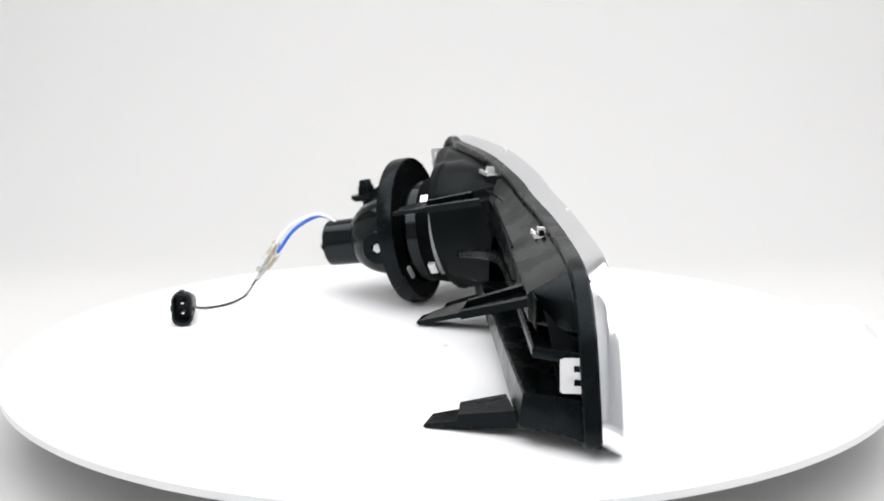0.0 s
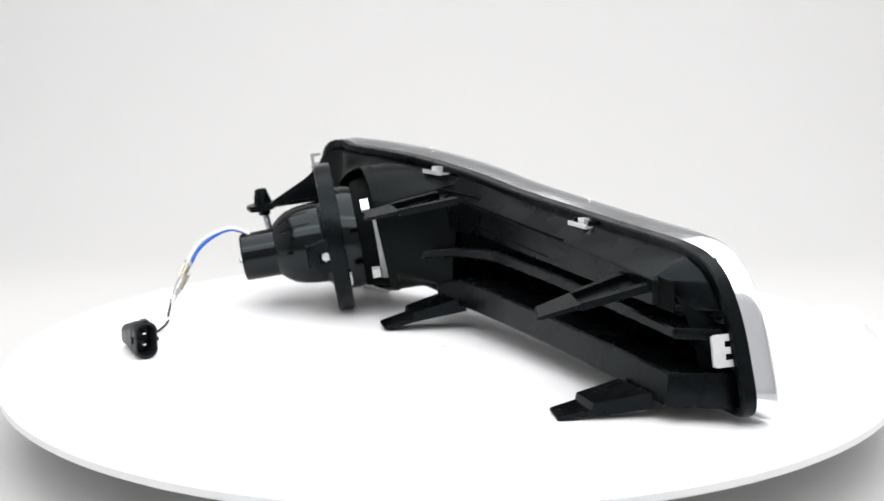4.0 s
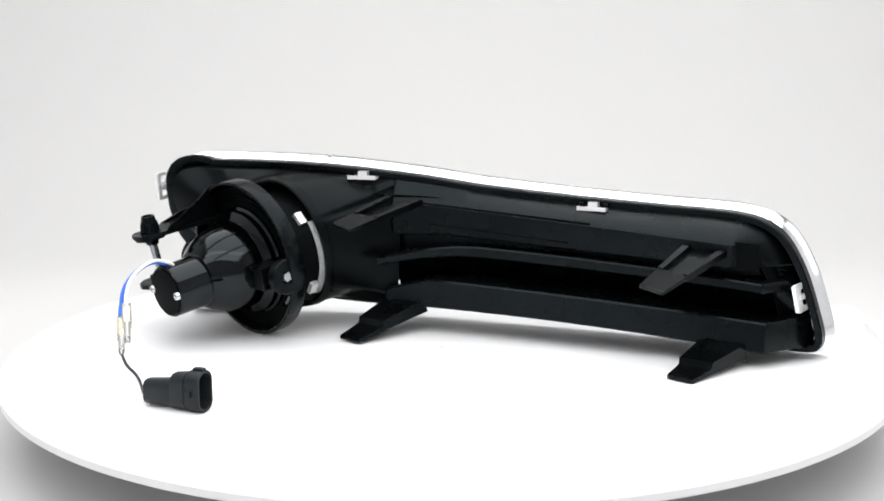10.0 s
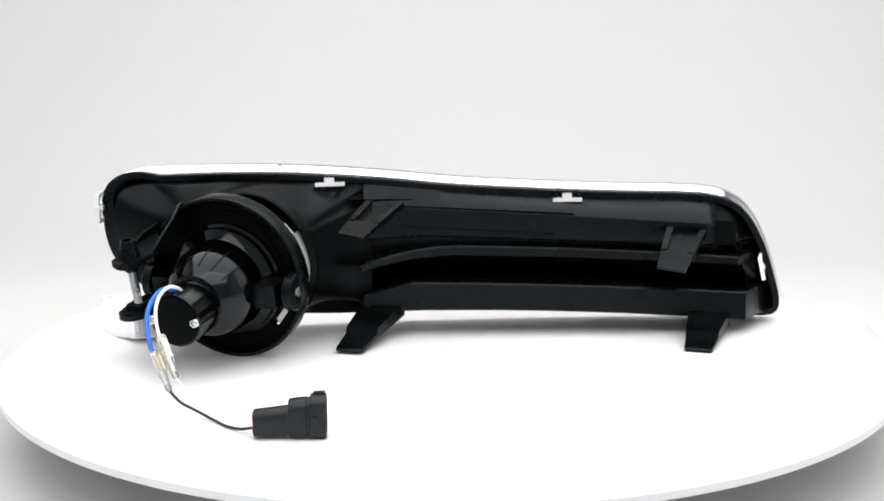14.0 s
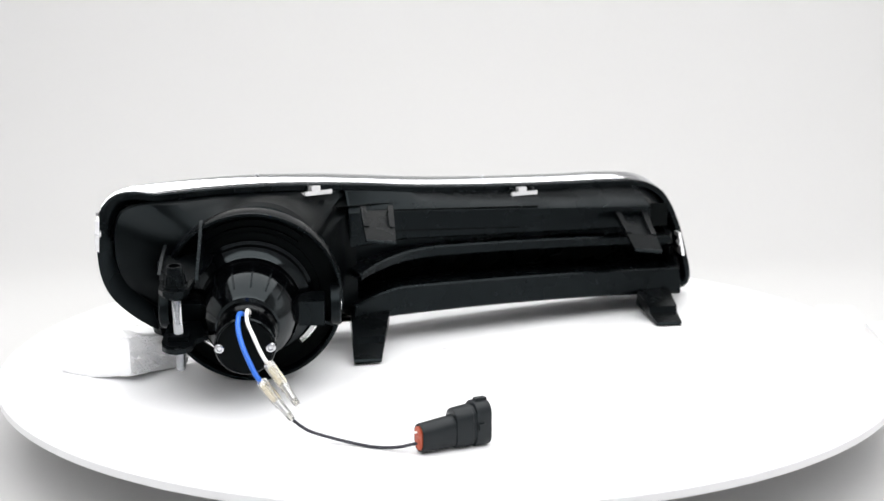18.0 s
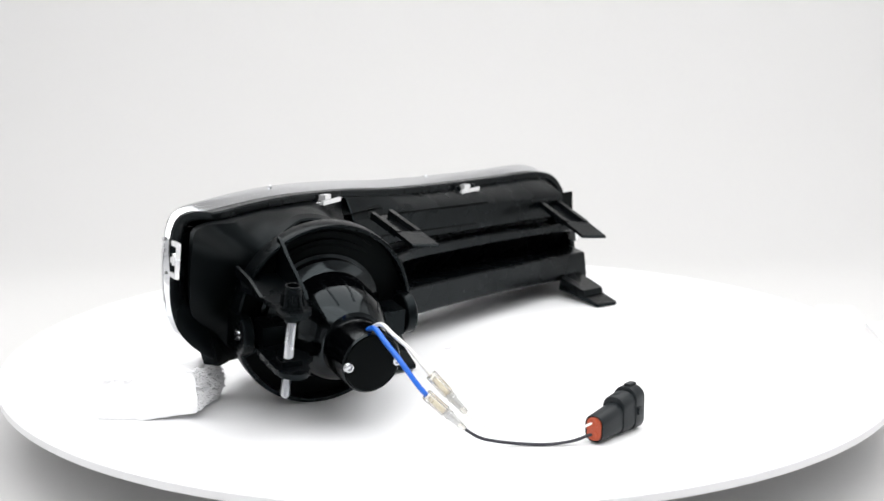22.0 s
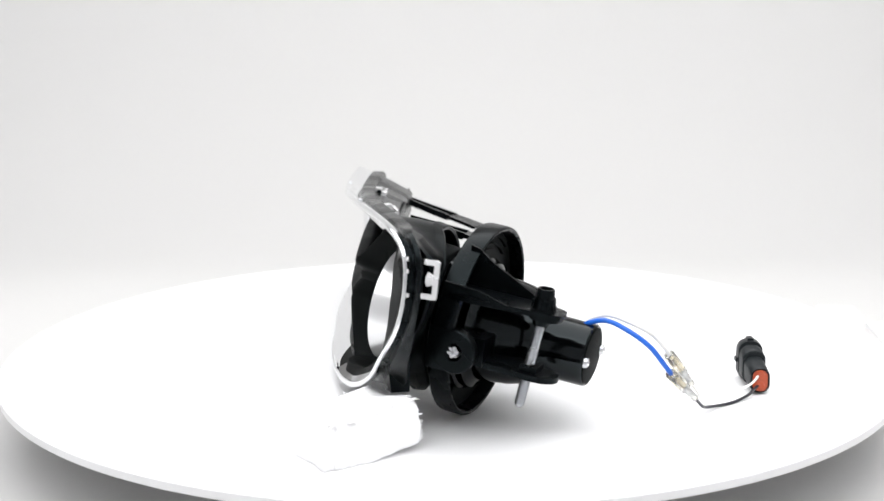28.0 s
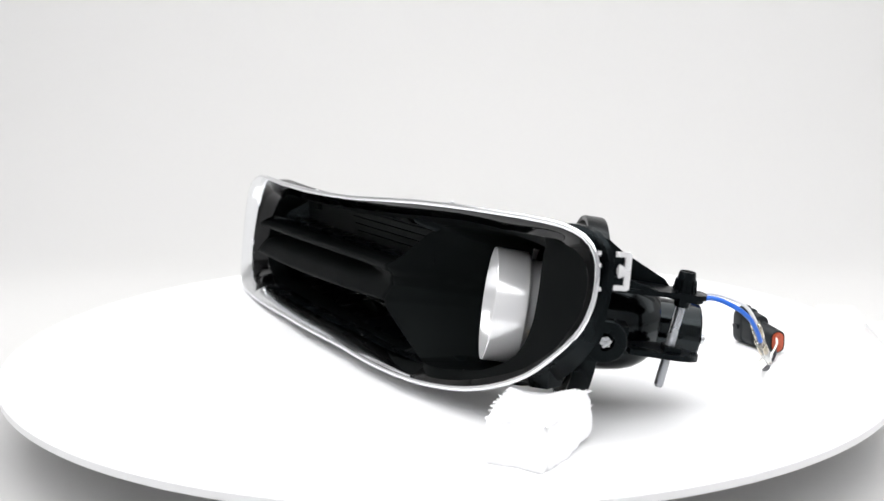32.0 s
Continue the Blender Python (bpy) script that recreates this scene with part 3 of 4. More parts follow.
def leg(tip_l, tip_r, root_l, root_r, thick, window=False):
    """A flat mounting tongue: deeper at the root, thin at the tip."""
    tl, tr, rl, rr = (Vector(q) for q in (tip_l, tip_r, root_l, root_r))
    nrm = (tr - tl).cross(rl - tl).normalized()
    if nrm.z < 0:
        nrm.negate()
    bm = bmesh.new()

    def ring(s, up, down, narrow=0.0):
        a, b = tl.lerp(rl, s), tr.lerp(rr, s)
        w = (b - a).normalized() * narrow
        return [(a + w + nrm * up) * 0.001, (b - w + nrm * up) * 0.001, (b - w - nrm * down) * 0.001, (a + w - nrm * down) * 0.001]
    if not window:
        loft(bm, [ring(0, 0.6, 0.5, .4), ring(0.02, 1.6, 1, 0), ring(0.36, 2.0, 1.2), ring(0.40, thick, 1.4), ring(1.0, thick + 1, 3.5)])
    else:
        loft(bm, [ring(0, 0.6, 0.5, .4), ring(0.02, 1.3, 1, 0), ring(0.38, 1.6, 1.2)])
        for side in (0, 1):
            rg = []
            for s in (0.38, 1.0):
                a, b = tl.lerp(rl, s), tr.lerp(rr, s)
                p, q = (a, a.lerp(b, 0.17)) if side == 0 else (a.lerp(b, 0.83), b)
                rg.append([(p + nrm * 2.2) * .001, (q + nrm * 2.2) * .001, (q - nrm * 2.5) * .001, (p - nrm * 2.5) * .001])
            loft(bm, rg)
        loft(bm, [[(q * 1000 - nrm * 1.8) * .001 if i < 2 else q for i, q in enumerate(ring(s, 0.4, 2.4, 2))] for s in (0.38, 1.0)])
    part("mounting_tongue", bm, M_BLACK, LAMP, sharp=25)


def clip_flat(x, y, z, turn, reach=8.0):
    """Spring clip that lies on the top wall."""
    m = Matrix.Translation(mm(x, y, z)) @ Matrix.Rotation(radians(turn), 4, "Z")
    bm = bmesh.new()
    block(bm, -10.5, 10.5, -7.5, -5.8, -1.2, 1.6, m)
    block(bm, -10.5, -6.5, -6, reach, -1.0, 0.2, m)
    block(bm, 6.5, 10.5, -6, reach, -1.0, 0.2, m)
    block(bm, -10.5, 10.5, reach - 4, reach, -1.0, 0.4, m)
    soften(bm, 0.35, 1)
    c = part("spring_clip", bm, M_CLIP, LAMP, "bright plated spring clip")
    bm = bmesh.new()
    block(bm, -3.4, 3.4, -4.2, 2, 0.0, 4.2, m)
    soften(bm, 0.6, 1)
    part("stud", bm, M_CLIP, c)
    for sx in (-8.5, 8.5):
        bm = bmesh.new()
        lathe([(0, 0.01), (0, 1.6), (3.2, 1.6), (3.6, 0.01)], m @ Matrix.Translation(mm(sx, reach - 5, 0.4)) @ Matrix.Rotation(radians(90), 4, "X"), 12, bm)
        part("stud", bm, M_BLACK, c)


def clip_upright(m, framed=False):
    """Spring clip with two notches, on an end wall; in the y-z plane of m."""
    bm = bmesh.new()
    e = [(-6, -9.5), (6, -9.5), (6, -5.4), (0, -5.4), (0, -2), (4.5, -2), (4.5, 2), (0, 2), (0, 5.4), (6, 5.4), (6, 9.5), (-6, 9.5), (-7, 8.5), (-7, -8.5)]
    if framed:
        e = [(-6.2, -9.5), (5, -9.5), (5, -7.0), (-3.2, -7.0), (-3.2, -2.4), (1.5, -3.4), (2.2, -2.6), (2.2, 2.6), (1.5, 3.4), (-3.2, 2.4), (-3.2, 7.0), (5, 7.0), (5, 9.5), (-6.2, 9.5), (-7, 8.5), (-7, -8.5)]
    prism(bm, e, 1.6, m @ Matrix.Rotation(radians(90), 4, "Z"))
    c = part("spring_clip", bm, M_CLIP, LAMP, "bright plated spring clip", sharp=20)
    bm = bmesh.new()
    block(bm, -1.8, 0.6, -7.6, -6.2, -8.8, 8.8, m)
    soften(bm, 0.35, 1)
    part("lip", bm, M_CLIP, c)
    for side in (-1, 1):
        bm = bmesh.new()
        block(bm, side * 0.8, side * 1.8, -3.2, 2.6, -1.5, 1.5, m)
        soften(bm, 0.4, 1)
        part("stud", bm, M_CLIP, c)


grille_back()
slats()
lamp_pocket()
leg((-72, -34, 86.5), (-54, -41, 84.5), (-58, 17, 99), (-32, 23, 97), 4, window=True)
leg((142, -10, 58.5), (160, -18, 57), (156, 48, 79), (184, 46, 75), 4.5, window=True)
leg((162, -10, 1.4), (180, -15, 1.2), (170, 34, 10.5), (200, 38, 9.5), 6)
leg((-77, -20, 2.5), (-59, -24, 2.2), (-62, 30, 19), (-33, 29, 19), 6)
clip_flat(-86, 33, 110.6, 14)
clip_flat(83.5, 60, 95.4, 3, 2.5)
clip_upright(Matrix.Translation(mm(227.5, 67, 44.5)) @ Matrix.Rotation(radians(-12), 4, "Y") @ Matrix.Rotation(radians(-12), 4, "Z"))
clip_upright(Matrix.Translation(mm(-238.2, -8.2, 100)) @ Matrix.Rotation(radians(-8), 4, "Z") @ Matrix.Rotation(radians(6), 4, "X") @ Matrix.Rotation(radians(3), 4, "Y") @ Matrix.Diagonal((1, 0.68, 1.1, 1)), True)

# ---------------------------------------------------------------- fog lamp: the lamp unit


def lamp_unit():
    root = LAMP
    ring_c = UNIT @ Matrix.Translation(mm(1, 8, 4))
    bm = solid_lathe([(-5.5, 54.3), (-6, 55.3), (-5.5, 56.6), (-4, 57), (5, 57), (6.4, 56.6), (6.8, 55), (6.4, 54)], ring_c, 96)
    bracket = part("bracket_ring", bm, M_BLACK, root, sharp=40)
    # web of the bracket, with two open slots in its lower half
    for a0, a1, r0, r1 in ((-180, 180, 46.4, 54.6), (-30, 214, 41, 46.5), (-116, -50, 41, 46.5)):
        bm = solid_lathe([(3, r0), (6, r0), (6, r1), (3, r1)], ring_c, 96 if a1 - a0 == 360 else 40, arc=(a0, a1))
        part("web", bm, M_MATT, bracket)
    bm = solid_lathe([(2, 37), (7, 37), (7, 42), (2, 42)], ring_c, 72)
    part("web", bm, M_MATT, bracket)
    for w in (-20, 200):
        m = ring_c @ Matrix.Rotation(radians(-w), 4, "Y")
        bm = bmesh.new()
        block(bm, 38, 54.8, -6.5, 4, -1, 1, m)
        part("rib", bm, M_BLACK, bracket)
    for r in (45, 50):
        bm = solid_lathe([(1.2, r - 0.5), (4, r - 0.7), (4, r + 0.7), (1.2, r + 0.5)], ring_c, 48, arc=(50, 130))
        part("ridge", bm, M_MATT, bracket)
    # reflector shell and its neck
    bm = lathe([(36, 36), (36, 38), (30, 38.6), (24, 39.4), (22, 40), (14, 40), (8, 39.5), (7, 37.5), (3, 37.2), (2, 35.4), (0, 32.6), (-1, 31.6), (-10, 31), (-19, 29.8), (-26, 27.6), (-32, 24), (-37, 19.4), (-38, 15)], UNIT @ Matrix.Translation(mm(0, 0, 1.5)), 72)
    shell = part("reflector_shell", bm, M_GLOSSY, root, sharp=28)
    bm = lathe([(38.6, 40), (38.8, 43.2), (40, 43.8), (44, 44.3), (49, 44.2), (49, 41)], UNIT @ Matrix.Translation(mm(0, 0, 1.5)), 48, arc=(-44, 34))
    part("glass_rim", bm, M_RIM, shell, "pale glass lens rim")
    for w in (62, 84, 108, 132, 40):
        m = UNIT @ Matrix.Translation(mm(0, 0, 1.5)) @ Matrix.Rotation(radians(-w), 4, "Y")
        bm = bmesh.new()
        pts = [(31, -9), (29.9, -18), (27.8, -25.5), (24, -32)]
        rg = [[m @ mm(r + dr, y, dz) for dr, dz in ((-2, -0.9), (0.35, -0.6), (0.35, 0.6), (-2, 0.9))] for r, y in pts]
        loft(bm, rg)
        part("rib", bm, M_BLACK, shell)
    # white retaining tabs on the rim, glimpsed through the bracket
    for w, r in ((40, 43), (-34, 43)):
        m = UNIT @ Matrix.Translation(mm(0, 0, 1.5)) @ Matrix.Rotation(radians(-w), 4, "Y")
        bm = bmesh.new()
        block(bm, r - 2, r + 1.4, 32, 38, -4.5, 4.5, m)
        soften(bm, 0.8, 1)
        part("retaining_tab", bm, M_REFLECT, shell, "bright metallised retaining tab")
    for a0, a1 in ((-48, -33), (216, 244)):
        bm = solid_lathe([(6.4, 42), (6.4, 45.6), (8.5, 45.6), (8.5, 42)], ring_c, 14, arc=(a0, a1))
        part("retaining_tab", bm, M_REFLECT, shell, "bright metallised retaining tab")
    neck = lathe([(-30, 17.6), (-31, 18.6), (-62, 18.2), (-63, 17.4), (-62.6, 16.8), (-62.6, 0.01)], UNIT, 56)
    cap = part("bulb_cover", neck, M_GLOSSY, root, "black bulb cover with a flat round cap", sharp=30)
    disc = lathe([(-62, 16.6), (-63.4, 16.4), (-63.6, 15.8), (-63.6, 0.01)], UNIT, 48)
    part("cap", disc, M_MATT, cap)
    for x in (-14.9, 14.9):
        m = UNIT @ Matrix.Translation(mm(x, -63.4, 0))
        bm = lathe([(0, 3.2), (-0.8, 3.2), (-2.0, 2.6), (-2.4, 1.6), (-1.2, 1.2), (-1.2, 0.01)], m, 20)
        part("screw", bm, M_STEEL, cap, "pale steel screw")
    # pivot ears, blocks and screws
    for sx in (1, -1):
        m = UNIT @ Matrix.Translation(mm(sx * 53.0, 0, 0)) @ Matrix.Rotation(radians(-90 * sx), 4, "Z")
        bm = solid_lathe([(-3.5, 5.2), (-3.5, 11.5), (-2.8, 12.4), (2.6, 12.6), (3.4, 11.8), (3.4, 5.2)], m, 40)
        block(bm, -7 * sx - 5, -7 * sx + 9, -3, 3, -12, 12, m) if sx > 0 else block(bm, 2, 16, -3, 3, -12, 12, m)
        ear = part("pivot_ear", bm, M_BLACK, bracket)
        bm = lathe([(3.2, 0.01), (3.0, 2.8), (1.2, 3.6), (-2, 3.6)], m, 20)
        for k in range(3):
            block(bm, -3.4, 3.4, 2.2, 3.7, -0.7, 0.7, m @ Matrix.Rotation(radians(60 * k + 15), 4, "Y"))
        part("screw", bm, M_STEEL, ear, "bright pivot screw")
        bm = bmesh.new()
        block(bm, 30, 46, -14, 4, -8, 8, UNIT @ Matrix.Scale(sx, 4, (1, 0, 0)))
        soften(bm, 0.8, 1)
        part("pivot_block", bm, M_BLACK, shell)
    # adjuster arm above, ear below, and the threaded rod between
    bm = bmesh.new()
    arm = [(-52, 8), (-56, -4), (-50, -40), (-50, -50), (-47, -54.5), (-41, -56), (-35, -54.5), (-32.5, -50), (-30, -30), (-22, 8)]
    a = [UNIT @ mm(x, y, 29.5) for x, y in arm]
    b = [UNIT @ mm(x, y, 32.5) for x, y in arm]
    loft(bm, [a, b])
    for z0, z1, o in ((27.5, 29.6, 3.5),):
        tip = [(-49, -39), (-49, -49), (-46, -53), (-41, -54.5), (-36, -53), (-33.5, -49), (-33.5, -36), (-41, -33)]
        loft(bm, [[UNIT @ mm(x, y, z0) for x, y in tip], [UNIT @ mm(x, y, z1) for x, y in tip]])
    soften(bm, 0.5, 1)
    armp = part("adjuster_arm", bm, M_BLACK, bracket)
    bm = bmesh.new()
    g = [(8, 32), (8, 55), (3, 54), (-6, 48), (-33, 35.5), (-36, 32)]
    m = UNIT @ Matrix.Translation(mm(-29, 0, 0)) @ Matrix.Rotation(radians(90), 4, "Z")
    prism(bm, g, 2.0, m)
    part("gusset", bm, M_BLACK, armp)
    bm = bmesh.new()
    g = [(12, 32), (12, 38), (-8, 37), (-26, 32.5)]
    prism(bm, g, 2.0, UNIT @ Matrix.Translation(mm(-52.5, 0, 0)) @ Matrix.Rotation(radians(90), 4, "Z"))
    part("gusset", bm, M_BLACK, armp)
    bm = bmesh.new()
    ear = [(-27, -12), (-50, -16), (-51, -44), (-50, -51), (-46, -56), (-41, -57.5), (-36, -56), (-32, -51), (-31, -42), (-24, -36)]
    loft(bm, [[UNIT @ mm(x, y, -6.6) for x, y in ear], [UNIT @ mm(x, y, -3.4) for x, y in ear]])
    soften(bm, 0.5, 1)
    low = part("adjuster_ear", bm, M_BLACK, shell)
    bm = bmesh.new()
    block(bm, -47, -35, -46, -36, -3.6, 0, UNIT)
    soften(bm, 0.6, 1)
    part("thread_block", bm, M_BLACK, low)
    # fluted socket on the arm
    km = UNIT @ Matrix.Translation(mm(-41, -42.5, 32)) @ Matrix.Rotation(radians(90), 4, "X")
    bm = lathe([(0, 7.6), (0.8, 7.4), (1.2, 6.2), (11.4, 4.9), (12.2, 4.5), (12.2, 3.5), (5, 3.3), (5, 0.01)], km, 36)
    flutes = bmesh.new()
    for k in range(10):
        w = radians(36 * k)
        mk = km @ Matrix.Rotation(-w, 4, "Y")
        rg = [[mk @ mm(r + dr, y, dz) for dr, dz in ((-1, -0.8), (0.9, -0.6), (0.9, 0.6), (-1, 0.8))] for y, r in ((1.0, 6.1), (7.6, 5.2))]
        loft(flutes, rg)
    rod = part("adjuster_socket", bm, M_BLACK, armp)
    tagged(part("flutes", flutes, M_BLACK, rod), kind="stuff")
    bm = lathe([(0, 6.8), (-3.5, 6.8), (-5.5, 4.9), (-8.5, 4.5), (-8.5, 2.8)], km, 30)
    part("collar", bm, M_BLACK, rod)
    # rod with a thread
    bm = bmesh.new()
    p0, p1 = unit(-41, -42.4, 26), unit(-41.2, -37.5, -25.5)
    prof = [(0, 2.4)]
    L = (p1 - p0).length * 1000
    k = 0.0
    while k < L - 1.4:
        prof += [(k + 0.35, 2.9), (k + 0.7, 2.4)]
        k += 0.7
    prof += [(L - 0.6, 2.2), (L, 1.6), (L, 0.01)]
    lathe(prof, Matrix.Translation(p0) @ (p1 - p0).to_track_quat("Y", "Z").to_matrix().to_4x4(), 18, bm)
    part("threaded_rod", bm, M_STEEL, rod, "zinc plated threaded adjuster rod", sharp=80)
    # lens cup and lens in the pocket
    lm = UNIT @ Matrix.Translation(mm(0, -4, 0.5))
    slant = Matrix(((1, 0, 0, 0), (0.01, 1, 0, 0), (0, 0, 1, 0), (0, 0, 0, 1)))
    bm = lathe([(24, 20), (30, 26), (34, 29.4), (46, 29.8), (47, 30.4), (47.6, 33.2), (48.6, 34), (67.2, 34.3), (67.8, 33.9), (67.4, 33.2),
                (65, 32.6), (60, 29.5), (54, 24.5), (49, 19), (46, 15), (45, 14)], lm @ slant, 72)
    cup = part("reflector", bm, M_REFLECT, root, "bright metallised lamp reflector", sharp=30)
    bm = lathe([(46, 14.6), (52, 14.6), (56, 13), (59, 9.8), (60.8, 5), (61.4, 0.01)], lm @ slant, 48)
    part("lens", bm, M_GLASS, cup, "clear glass lens")
    bm = solid_lathe([(44, 13.4), (52, 14.4), (52, 15.4), (44, 15.4)], lm @ slant, 40)
    part("lens_collar", bm, M_STEEL, cup)
    for w in (196, 206):
        bm = bmesh.new()
        block(bm, 29.4, 31.4, 36, 45, -1.6, 1.6, lm @ Matrix.Rotation(radians(-w), 4, "Y"))
        soften(bm, 0.4, 1)
        part("terminal", bm, M_BRASS, cup, "small copper terminal")


lamp_unit()

# ---------------------------------------------------------------- fog lamp: cable and plug


def harness():
    root = LAMP

    def wire(name, pts, r, mat, label, n=40):
        bm = bmesh.new()
        tube(bm, through_points([mm(*q) for q in pts], n), r * 0.001, 10)
        return part(name, bm, mat, root, label, sharp=60)
    blue = [(-168.5, -88, 57), (-170, -93, 61), (-175, -103, 63.6), (-179, -115, 58.8), (-179.5, -127, 50), (-176, -136, 38), (-173.2, -139.8, 32.5)]
    white = [(-165.5, -88, 57), (-166.5, -93.5, 62), (-170.5, -104, 65.6), (-173.8, -116, 62.3), (-173.5, -128, 56), (-171, -136, 47), (-168.5, -139.2, 42)]
    wire("wire", blue, 1.5, M_BLUE, "blue insulated wire")
    wire("wire", white, 1.15, M_WHITE, "white insulated wire")
    black = [(-160, -155.7, 13.6), (-153, -159.5, 8), (-143, -163, 4), (-131.5, -172, 1.6), (-122, -182, 1.0), (-112, -191.5, 2.4), (-104, -197.5, 5.2), (-100, -200, 6.0)]
    thin = [(-156.5, -153.5, 21), (-150, -157, 15), (-140, -161, 9), (-130, -172, 7), (-120, -184, 7.2), (-110, -194, 9.4), (-104, -198, 11.6), (-100, -199, 12.4)]
    wire("wire", black, 0.95, M_WIRE, "thin black wire")
    wire("wire", thin, 0.75, M_WHITE, "thin white wire")
    # clear crimp sleeves with brass terminals
    for a, b in (((-173, -139, 33), (-160.2, -155.6, 13.8)), ((-168.5, -138.6, 42.9), (-156.5, -153.5, 21.4))):
        a, b = mm(*a), mm(*b)
        L = (b - a).length * 1000
        m = Matrix.Translation(a) @ (b - a).to_track_quat("Y", "Z").to_matrix().to_4x4()
        bm = solid_lathe([(0, 1.7), (0, 2.9), (0.5, 3.2), (L * .5, 3.2), (L * .52, 2.5), (L * .58, 2.6), (L * .6, 3.0), (L * .66, 2.2), (L * .95, 2.0), (L, 1.5), (L, 0.9)], m, 20)
        s = part("crimp_sleeve", bm, M_CLEAR, root, "clear plastic crimp sleeve")
        bm = bmesh.new()
        block(bm, -1.7, 1.7, 3, L * .48, -1.2, 1.2, m)
        soften(bm, 0.5, 1)
        part("terminal", bm, M_BRASS, s, "brass terminal")
        bm = lathe([(L * .5, 0.8), (L * .5, 1.5), (L * .85, 1.3), (L * .85, 0.5)], m, 10)
        part("terminal", bm, M_STEEL, s)
    # plug
    ax = Vector((0.998, 0.06, 0.0)).normalized()
    m = Matrix.Translation(mm(-102.5, -200, 0)) @ Matrix.Rotation(math.atan2(ax.y, ax.x), 4, "Z") @ Matrix.Diagonal((0.945, 0.96, 0.97, 1))

    def stadium(x, w, h, cz, n=8, r=None):
        r = r or min(w, h) * 0.42
        out = []
        for cx, cy, a0 in ((w / 2 - r, h / 2 - r, 0), (-w / 2 + r, h / 2 - r, 90), (-w / 2 + r, -h / 2 + r, 180), (w / 2 - r, -h / 2 + r, 270)):
            for i in range(n + 1):
                a = radians(a0 + 90 * i / n)
                out.append(m @ mm(x, cx + r * math.cos(a), cz + cy + r * math.sin(a)))
        return out
    bm = bmesh.new()
    loft(bm, [stadium(0.6, 11, 14.4, 9.2), stadium(0, 12, 15.4, 9.2), stadium(0.6, 12.6, 16, 9.2), stadium(21, 13.4, 18, 10.6), stadium(21.2, 14.6, 22, 12.0), stadium(22, 15.2, 22.6, 12.1),
              stadium(31.6, 15.6, 23.6, 12.6), stadium(32, 14.6, 22.6, 12.6), stadium(33.6, 14.6, 22.6, 12.7), stadium(34, 15.8, 26, 13.1), stadium(35, 16.2, 26.2, 13.2), stadium(42.6, 16.2, 26.2, 13.3), stadium(43.4, 15.6, 25.6, 13.3),
              stadium(43.4, 13.4, 23, 13.3), stadium(42.6, 12.9, 22.4, 13.3), stadium(26, 12, 21.6, 13.0)], True, True)
    plug = part("plug", bm, M_PLUG, root, "black two-pin plug housing", sharp=30)
    for z in (5.6, 12.8):
        bm = lathe([(-0.4, 1.0), (-0.9, 2.2), (-0.7, 3.0), (0.6, 3.3), (1.0, 3.3)], m @ Matrix.Translation(mm(0, 0, z)) @ Matrix.Rotation(radians(-90), 4, "Z"), 20)
        part("wire_seal", bm, M_SEAL, plug, "rust-red rubber wire seal")
    bm = bmesh.new()
    loft(bm, [stadium(-0.3, 9.5, 13.6, 9.2, r=4.2), stadium(0.4, 9.5, 13.6, 9.2, r=4.2)])
    part("wire_seal", bm, M_SEAL, plug, "rust-red rubber wire seal")
    for z in (9.4, 17.2):
        bm = bmesh.new()
        block(bm, 25, 38, -1.1, 1.1, z - 0.6, z + 0.6, m)
        part("pin", bm, M_STEEL, plug)
    bm = bmesh.new()
    for z in (0.1, 26.3):
        block(bm, 36, 43, -2.0, 2.0, z - 0.9 if z > 10 else -0.0, z + 1.4 if z > 10 else 0.9, m)
    block(bm, 34.5, 38, -9.6, -7.6, 11, 15, m)
    block(bm, 36, 42, 7.6, 9.4, 12, 14.5, m)
    soften(bm, 0.3, 1)
    part("key_rib", bm, M_PLUG, plug)


harness()

# ---------------------------------------------------------------- foam pad


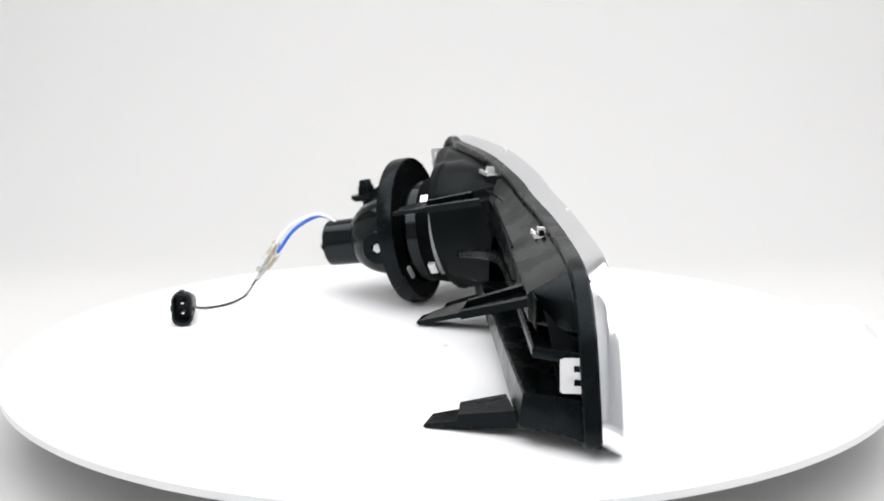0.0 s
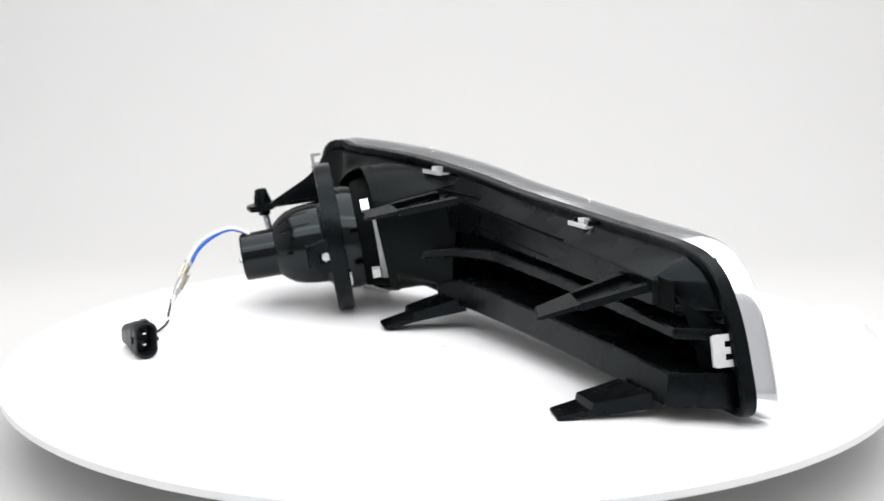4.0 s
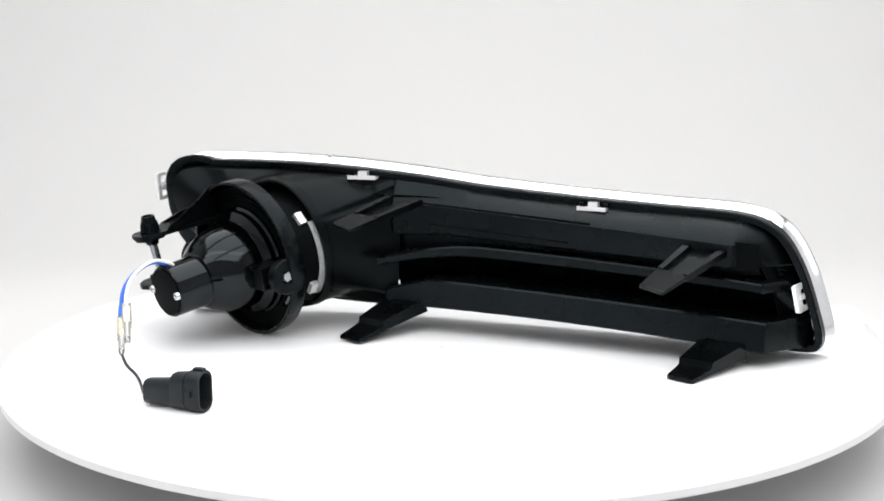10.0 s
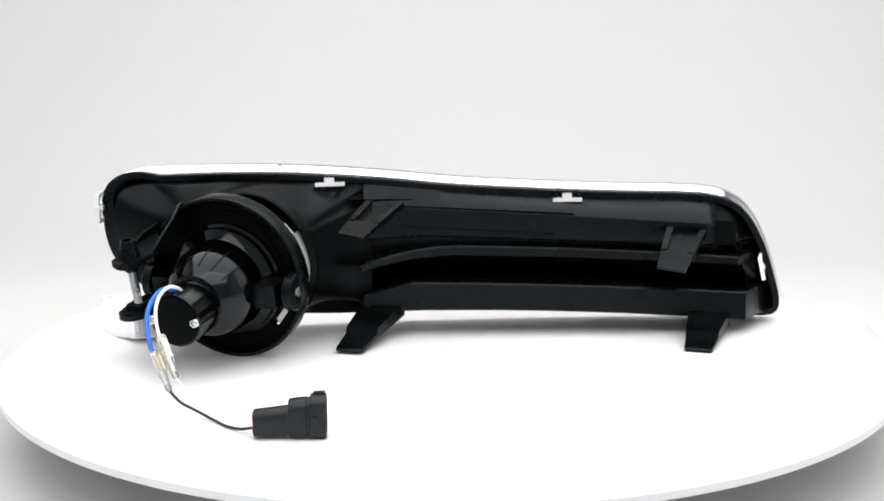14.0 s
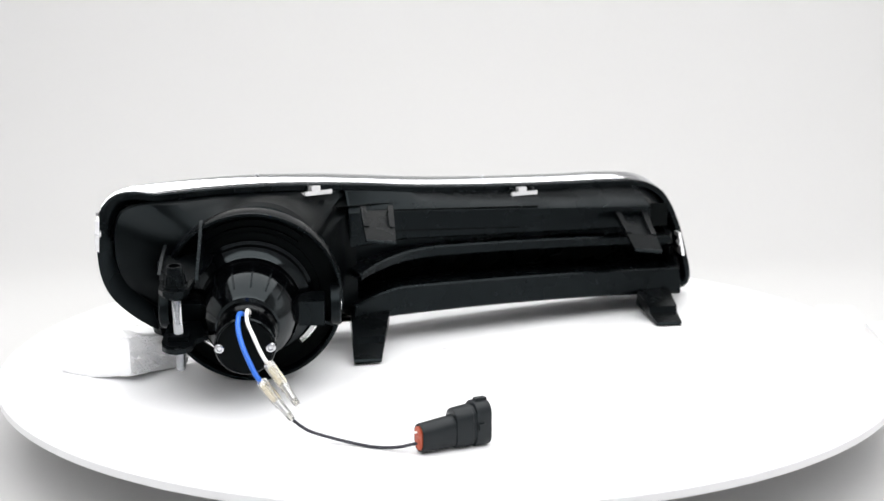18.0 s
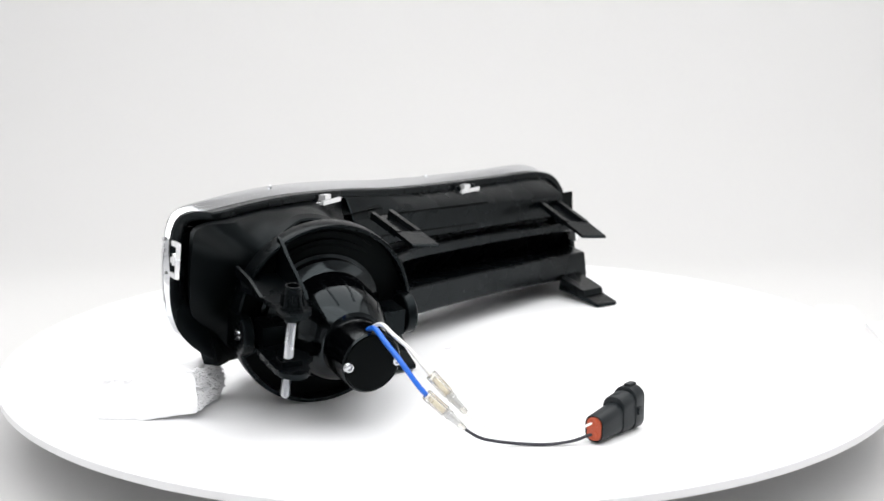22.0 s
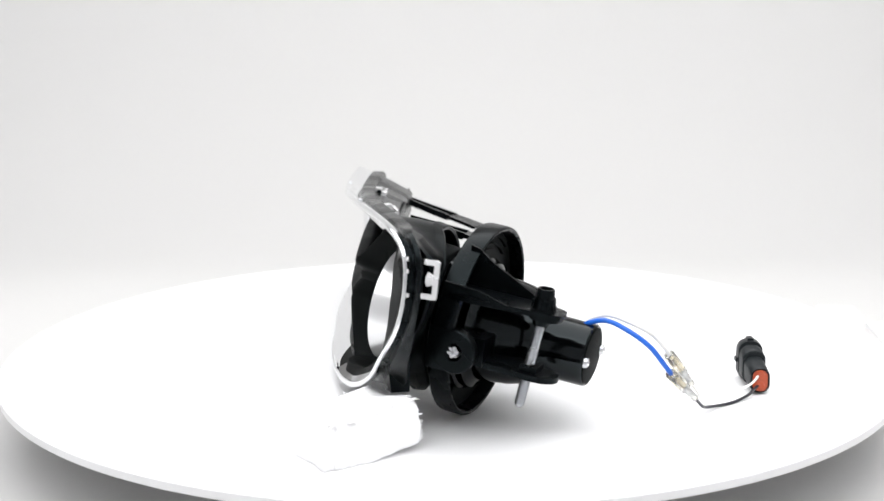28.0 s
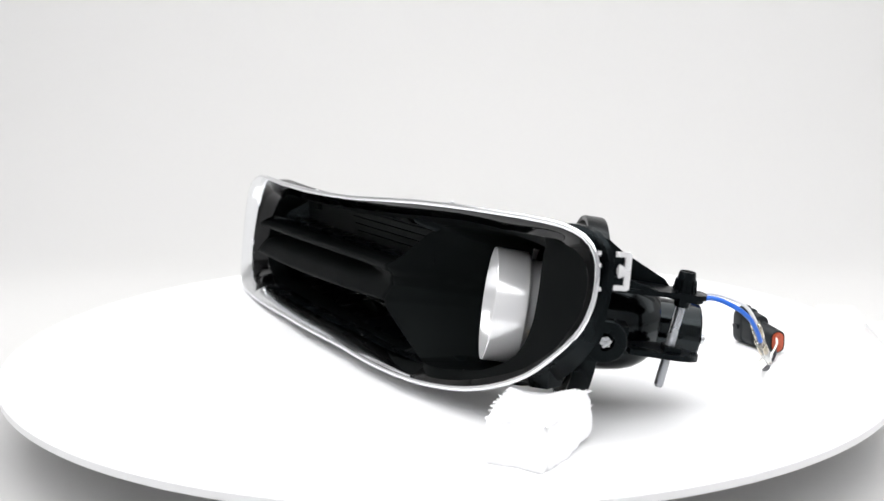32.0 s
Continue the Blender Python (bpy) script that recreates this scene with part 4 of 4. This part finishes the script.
def foam_pad():
    root = thing("foam_pad", "torn white packing foam pad under the lamp's end", "foam pad")
    rng = random.Random(4)
    cs = [(-221, 0), (-251, 33), (-258, 46), (-231, 68), (-176, 30)]
    cx, cy = -221, 37
    side = 40
    outline = []
    for i in range(5):
        (x0, y0), (x1, y1) = cs[i], cs[(i + 1) % 5]
        for k in range(side):
            w = k / side
            outline.append((x0 + (x1 - x0) * w, y0 + (y1 - y0) * w))
    n = len(outline)
    ragged = [sum(math.sin(2 * math.pi * i * f / n + p) * a for f, p, a in ((3, 1.0, 0.025), (7, 2.2, 0.016), (17, 0.4, 0.008))) + rng.uniform(-.008, .008) for i in range(n)]
    bm = bmesh.new()
    rings = []
    for z, sc in ((0, 0.955), (1.5, 0.975), (4, 0.99), (8, 1.0), (12, 1.0), (16, 0.985), (20, 0.965), (23, 0.94), (24.8, 0.91), (25.8, 0.86), (26, 0.74), (25.8, 0.55), (25.6, 0.3), (25.7, 0.08)):
        r = []
        for i, (x, y) in enumerate(outline):
            k = sc + ragged[i] * (1 if sc > 0.85 else 0.3) + 0.008 * math.sin(z * 0.7 + i * 0.5)
            h = 0.99 + 0.2 * min(1.0, max(0.0, (30 - y) / 28)) * min(1.0, max(0.0, (-200 - x) / 15)) + 0.02 * math.sin(i * 0.21) - 0.10 * min(1.0, max(0.0, (-235 - x) / 22))
            # the edge towards the lamp unit curls up off the board
            curl = 5 * min(1.0, max(0.0, (24 - y) / 26)) * max(0.0, 1 - z / 12) * min(1.0, max(0.0, (sc - 0.8) * 8))
            r.append(mm(cx + (x - cx) * k, cy + (y - cy) * k, z * h + curl + (rng.uniform(-.3, .3) if z else 0)))
        rings.append(r)
    loft(bm, rings, True, True)
    part("pad", bm, M_FOAM, root, sharp=75)
    # torn shreds along the rough edges
    bm = bmesh.new()
    for _ in range(1100):
        i = rng.choice((rng.randrange(4 * side, n), rng.randrange(4 * side, n), rng.randrange(4 * side, n), rng.randrange(n)))
        x, y = outline[i]
        d = Vector((x - cx, y - cy, 0)).normalized()
        z = rng.uniform(5, 25) if i >= 4 * side else rng.uniform(24.2, 25.2)
        k = 0.985 - 0.09 * max(0.0, (z - 12) / 13) + ragged[i]
        p = Vector((cx + (x - cx) * k, cy + (y - cy) * k, z))
        p.z *= 1.0 + 0.2 * min(1.0, max(0.0, (30 - y) / 28)) * min(1.0, max(0.0, (-200 - x) / 15))
        q = p + d * rng.uniform(1.0, 3.2) + Vector((rng.uniform(-1, 1), rng.uniform(-1, 1), rng.uniform(-1.0, 0.9)))
        r0 = rng.uniform(0.25, 0.6)
        rg = []
        for c, r1 in ((p, r0), (p.lerp(q, .6), r0 * 0.8), (q, r0 * 0.25)):
            o = Vector((-d.y, d.x, 0))
            rg.append([(c + o * r1 * math.cos(w) + Vector((0, 0, r1 * math.sin(w)))) * .001 for w in (0, 1.26, 2.51, 3.77, 5.03)])
        loft(bm, rg)
    part("torn_edge", bm, M_FOAM, root, "fuzzy torn foam fibres")
    return root


FOAM = foam_pad()


def foam_offcut(x0, x1, y0, y1, h, seed):
    """White block left lying on the paper."""
    root = thing("foam_block", "small white foam block on the paper behind the turntable", "foam block", group="white foam blocks behind the turntable")
    bm = bmesh.new()
    # cut on a slant, so that its face looks up
    z0 = FLOOR_Z * 1000
    loft(bm, [[mm(x, y0, z0), mm(x, y1, z0), mm(x, y1, z0 + h), mm(x, y0 + (y1 - y0) * 0.55, z0 + h)] for x in (x0, x1)])
    soften(bm, 2.0, 3)
    rng = random.Random(seed)
    for v in bm.verts:
        if v.co.z > FLOOR_Z + 0.001:
            v.co += Vector((rng.uniform(-1, 1), rng.uniform(-1, 1), rng.uniform(-1, 1))) * 0.0004
    part("block", bm, M_FOAM, root)


foam_offcut(321, 352, 196, 250, 20, 1)
foam_offcut(362, 420, 180, 240, 8, 2)

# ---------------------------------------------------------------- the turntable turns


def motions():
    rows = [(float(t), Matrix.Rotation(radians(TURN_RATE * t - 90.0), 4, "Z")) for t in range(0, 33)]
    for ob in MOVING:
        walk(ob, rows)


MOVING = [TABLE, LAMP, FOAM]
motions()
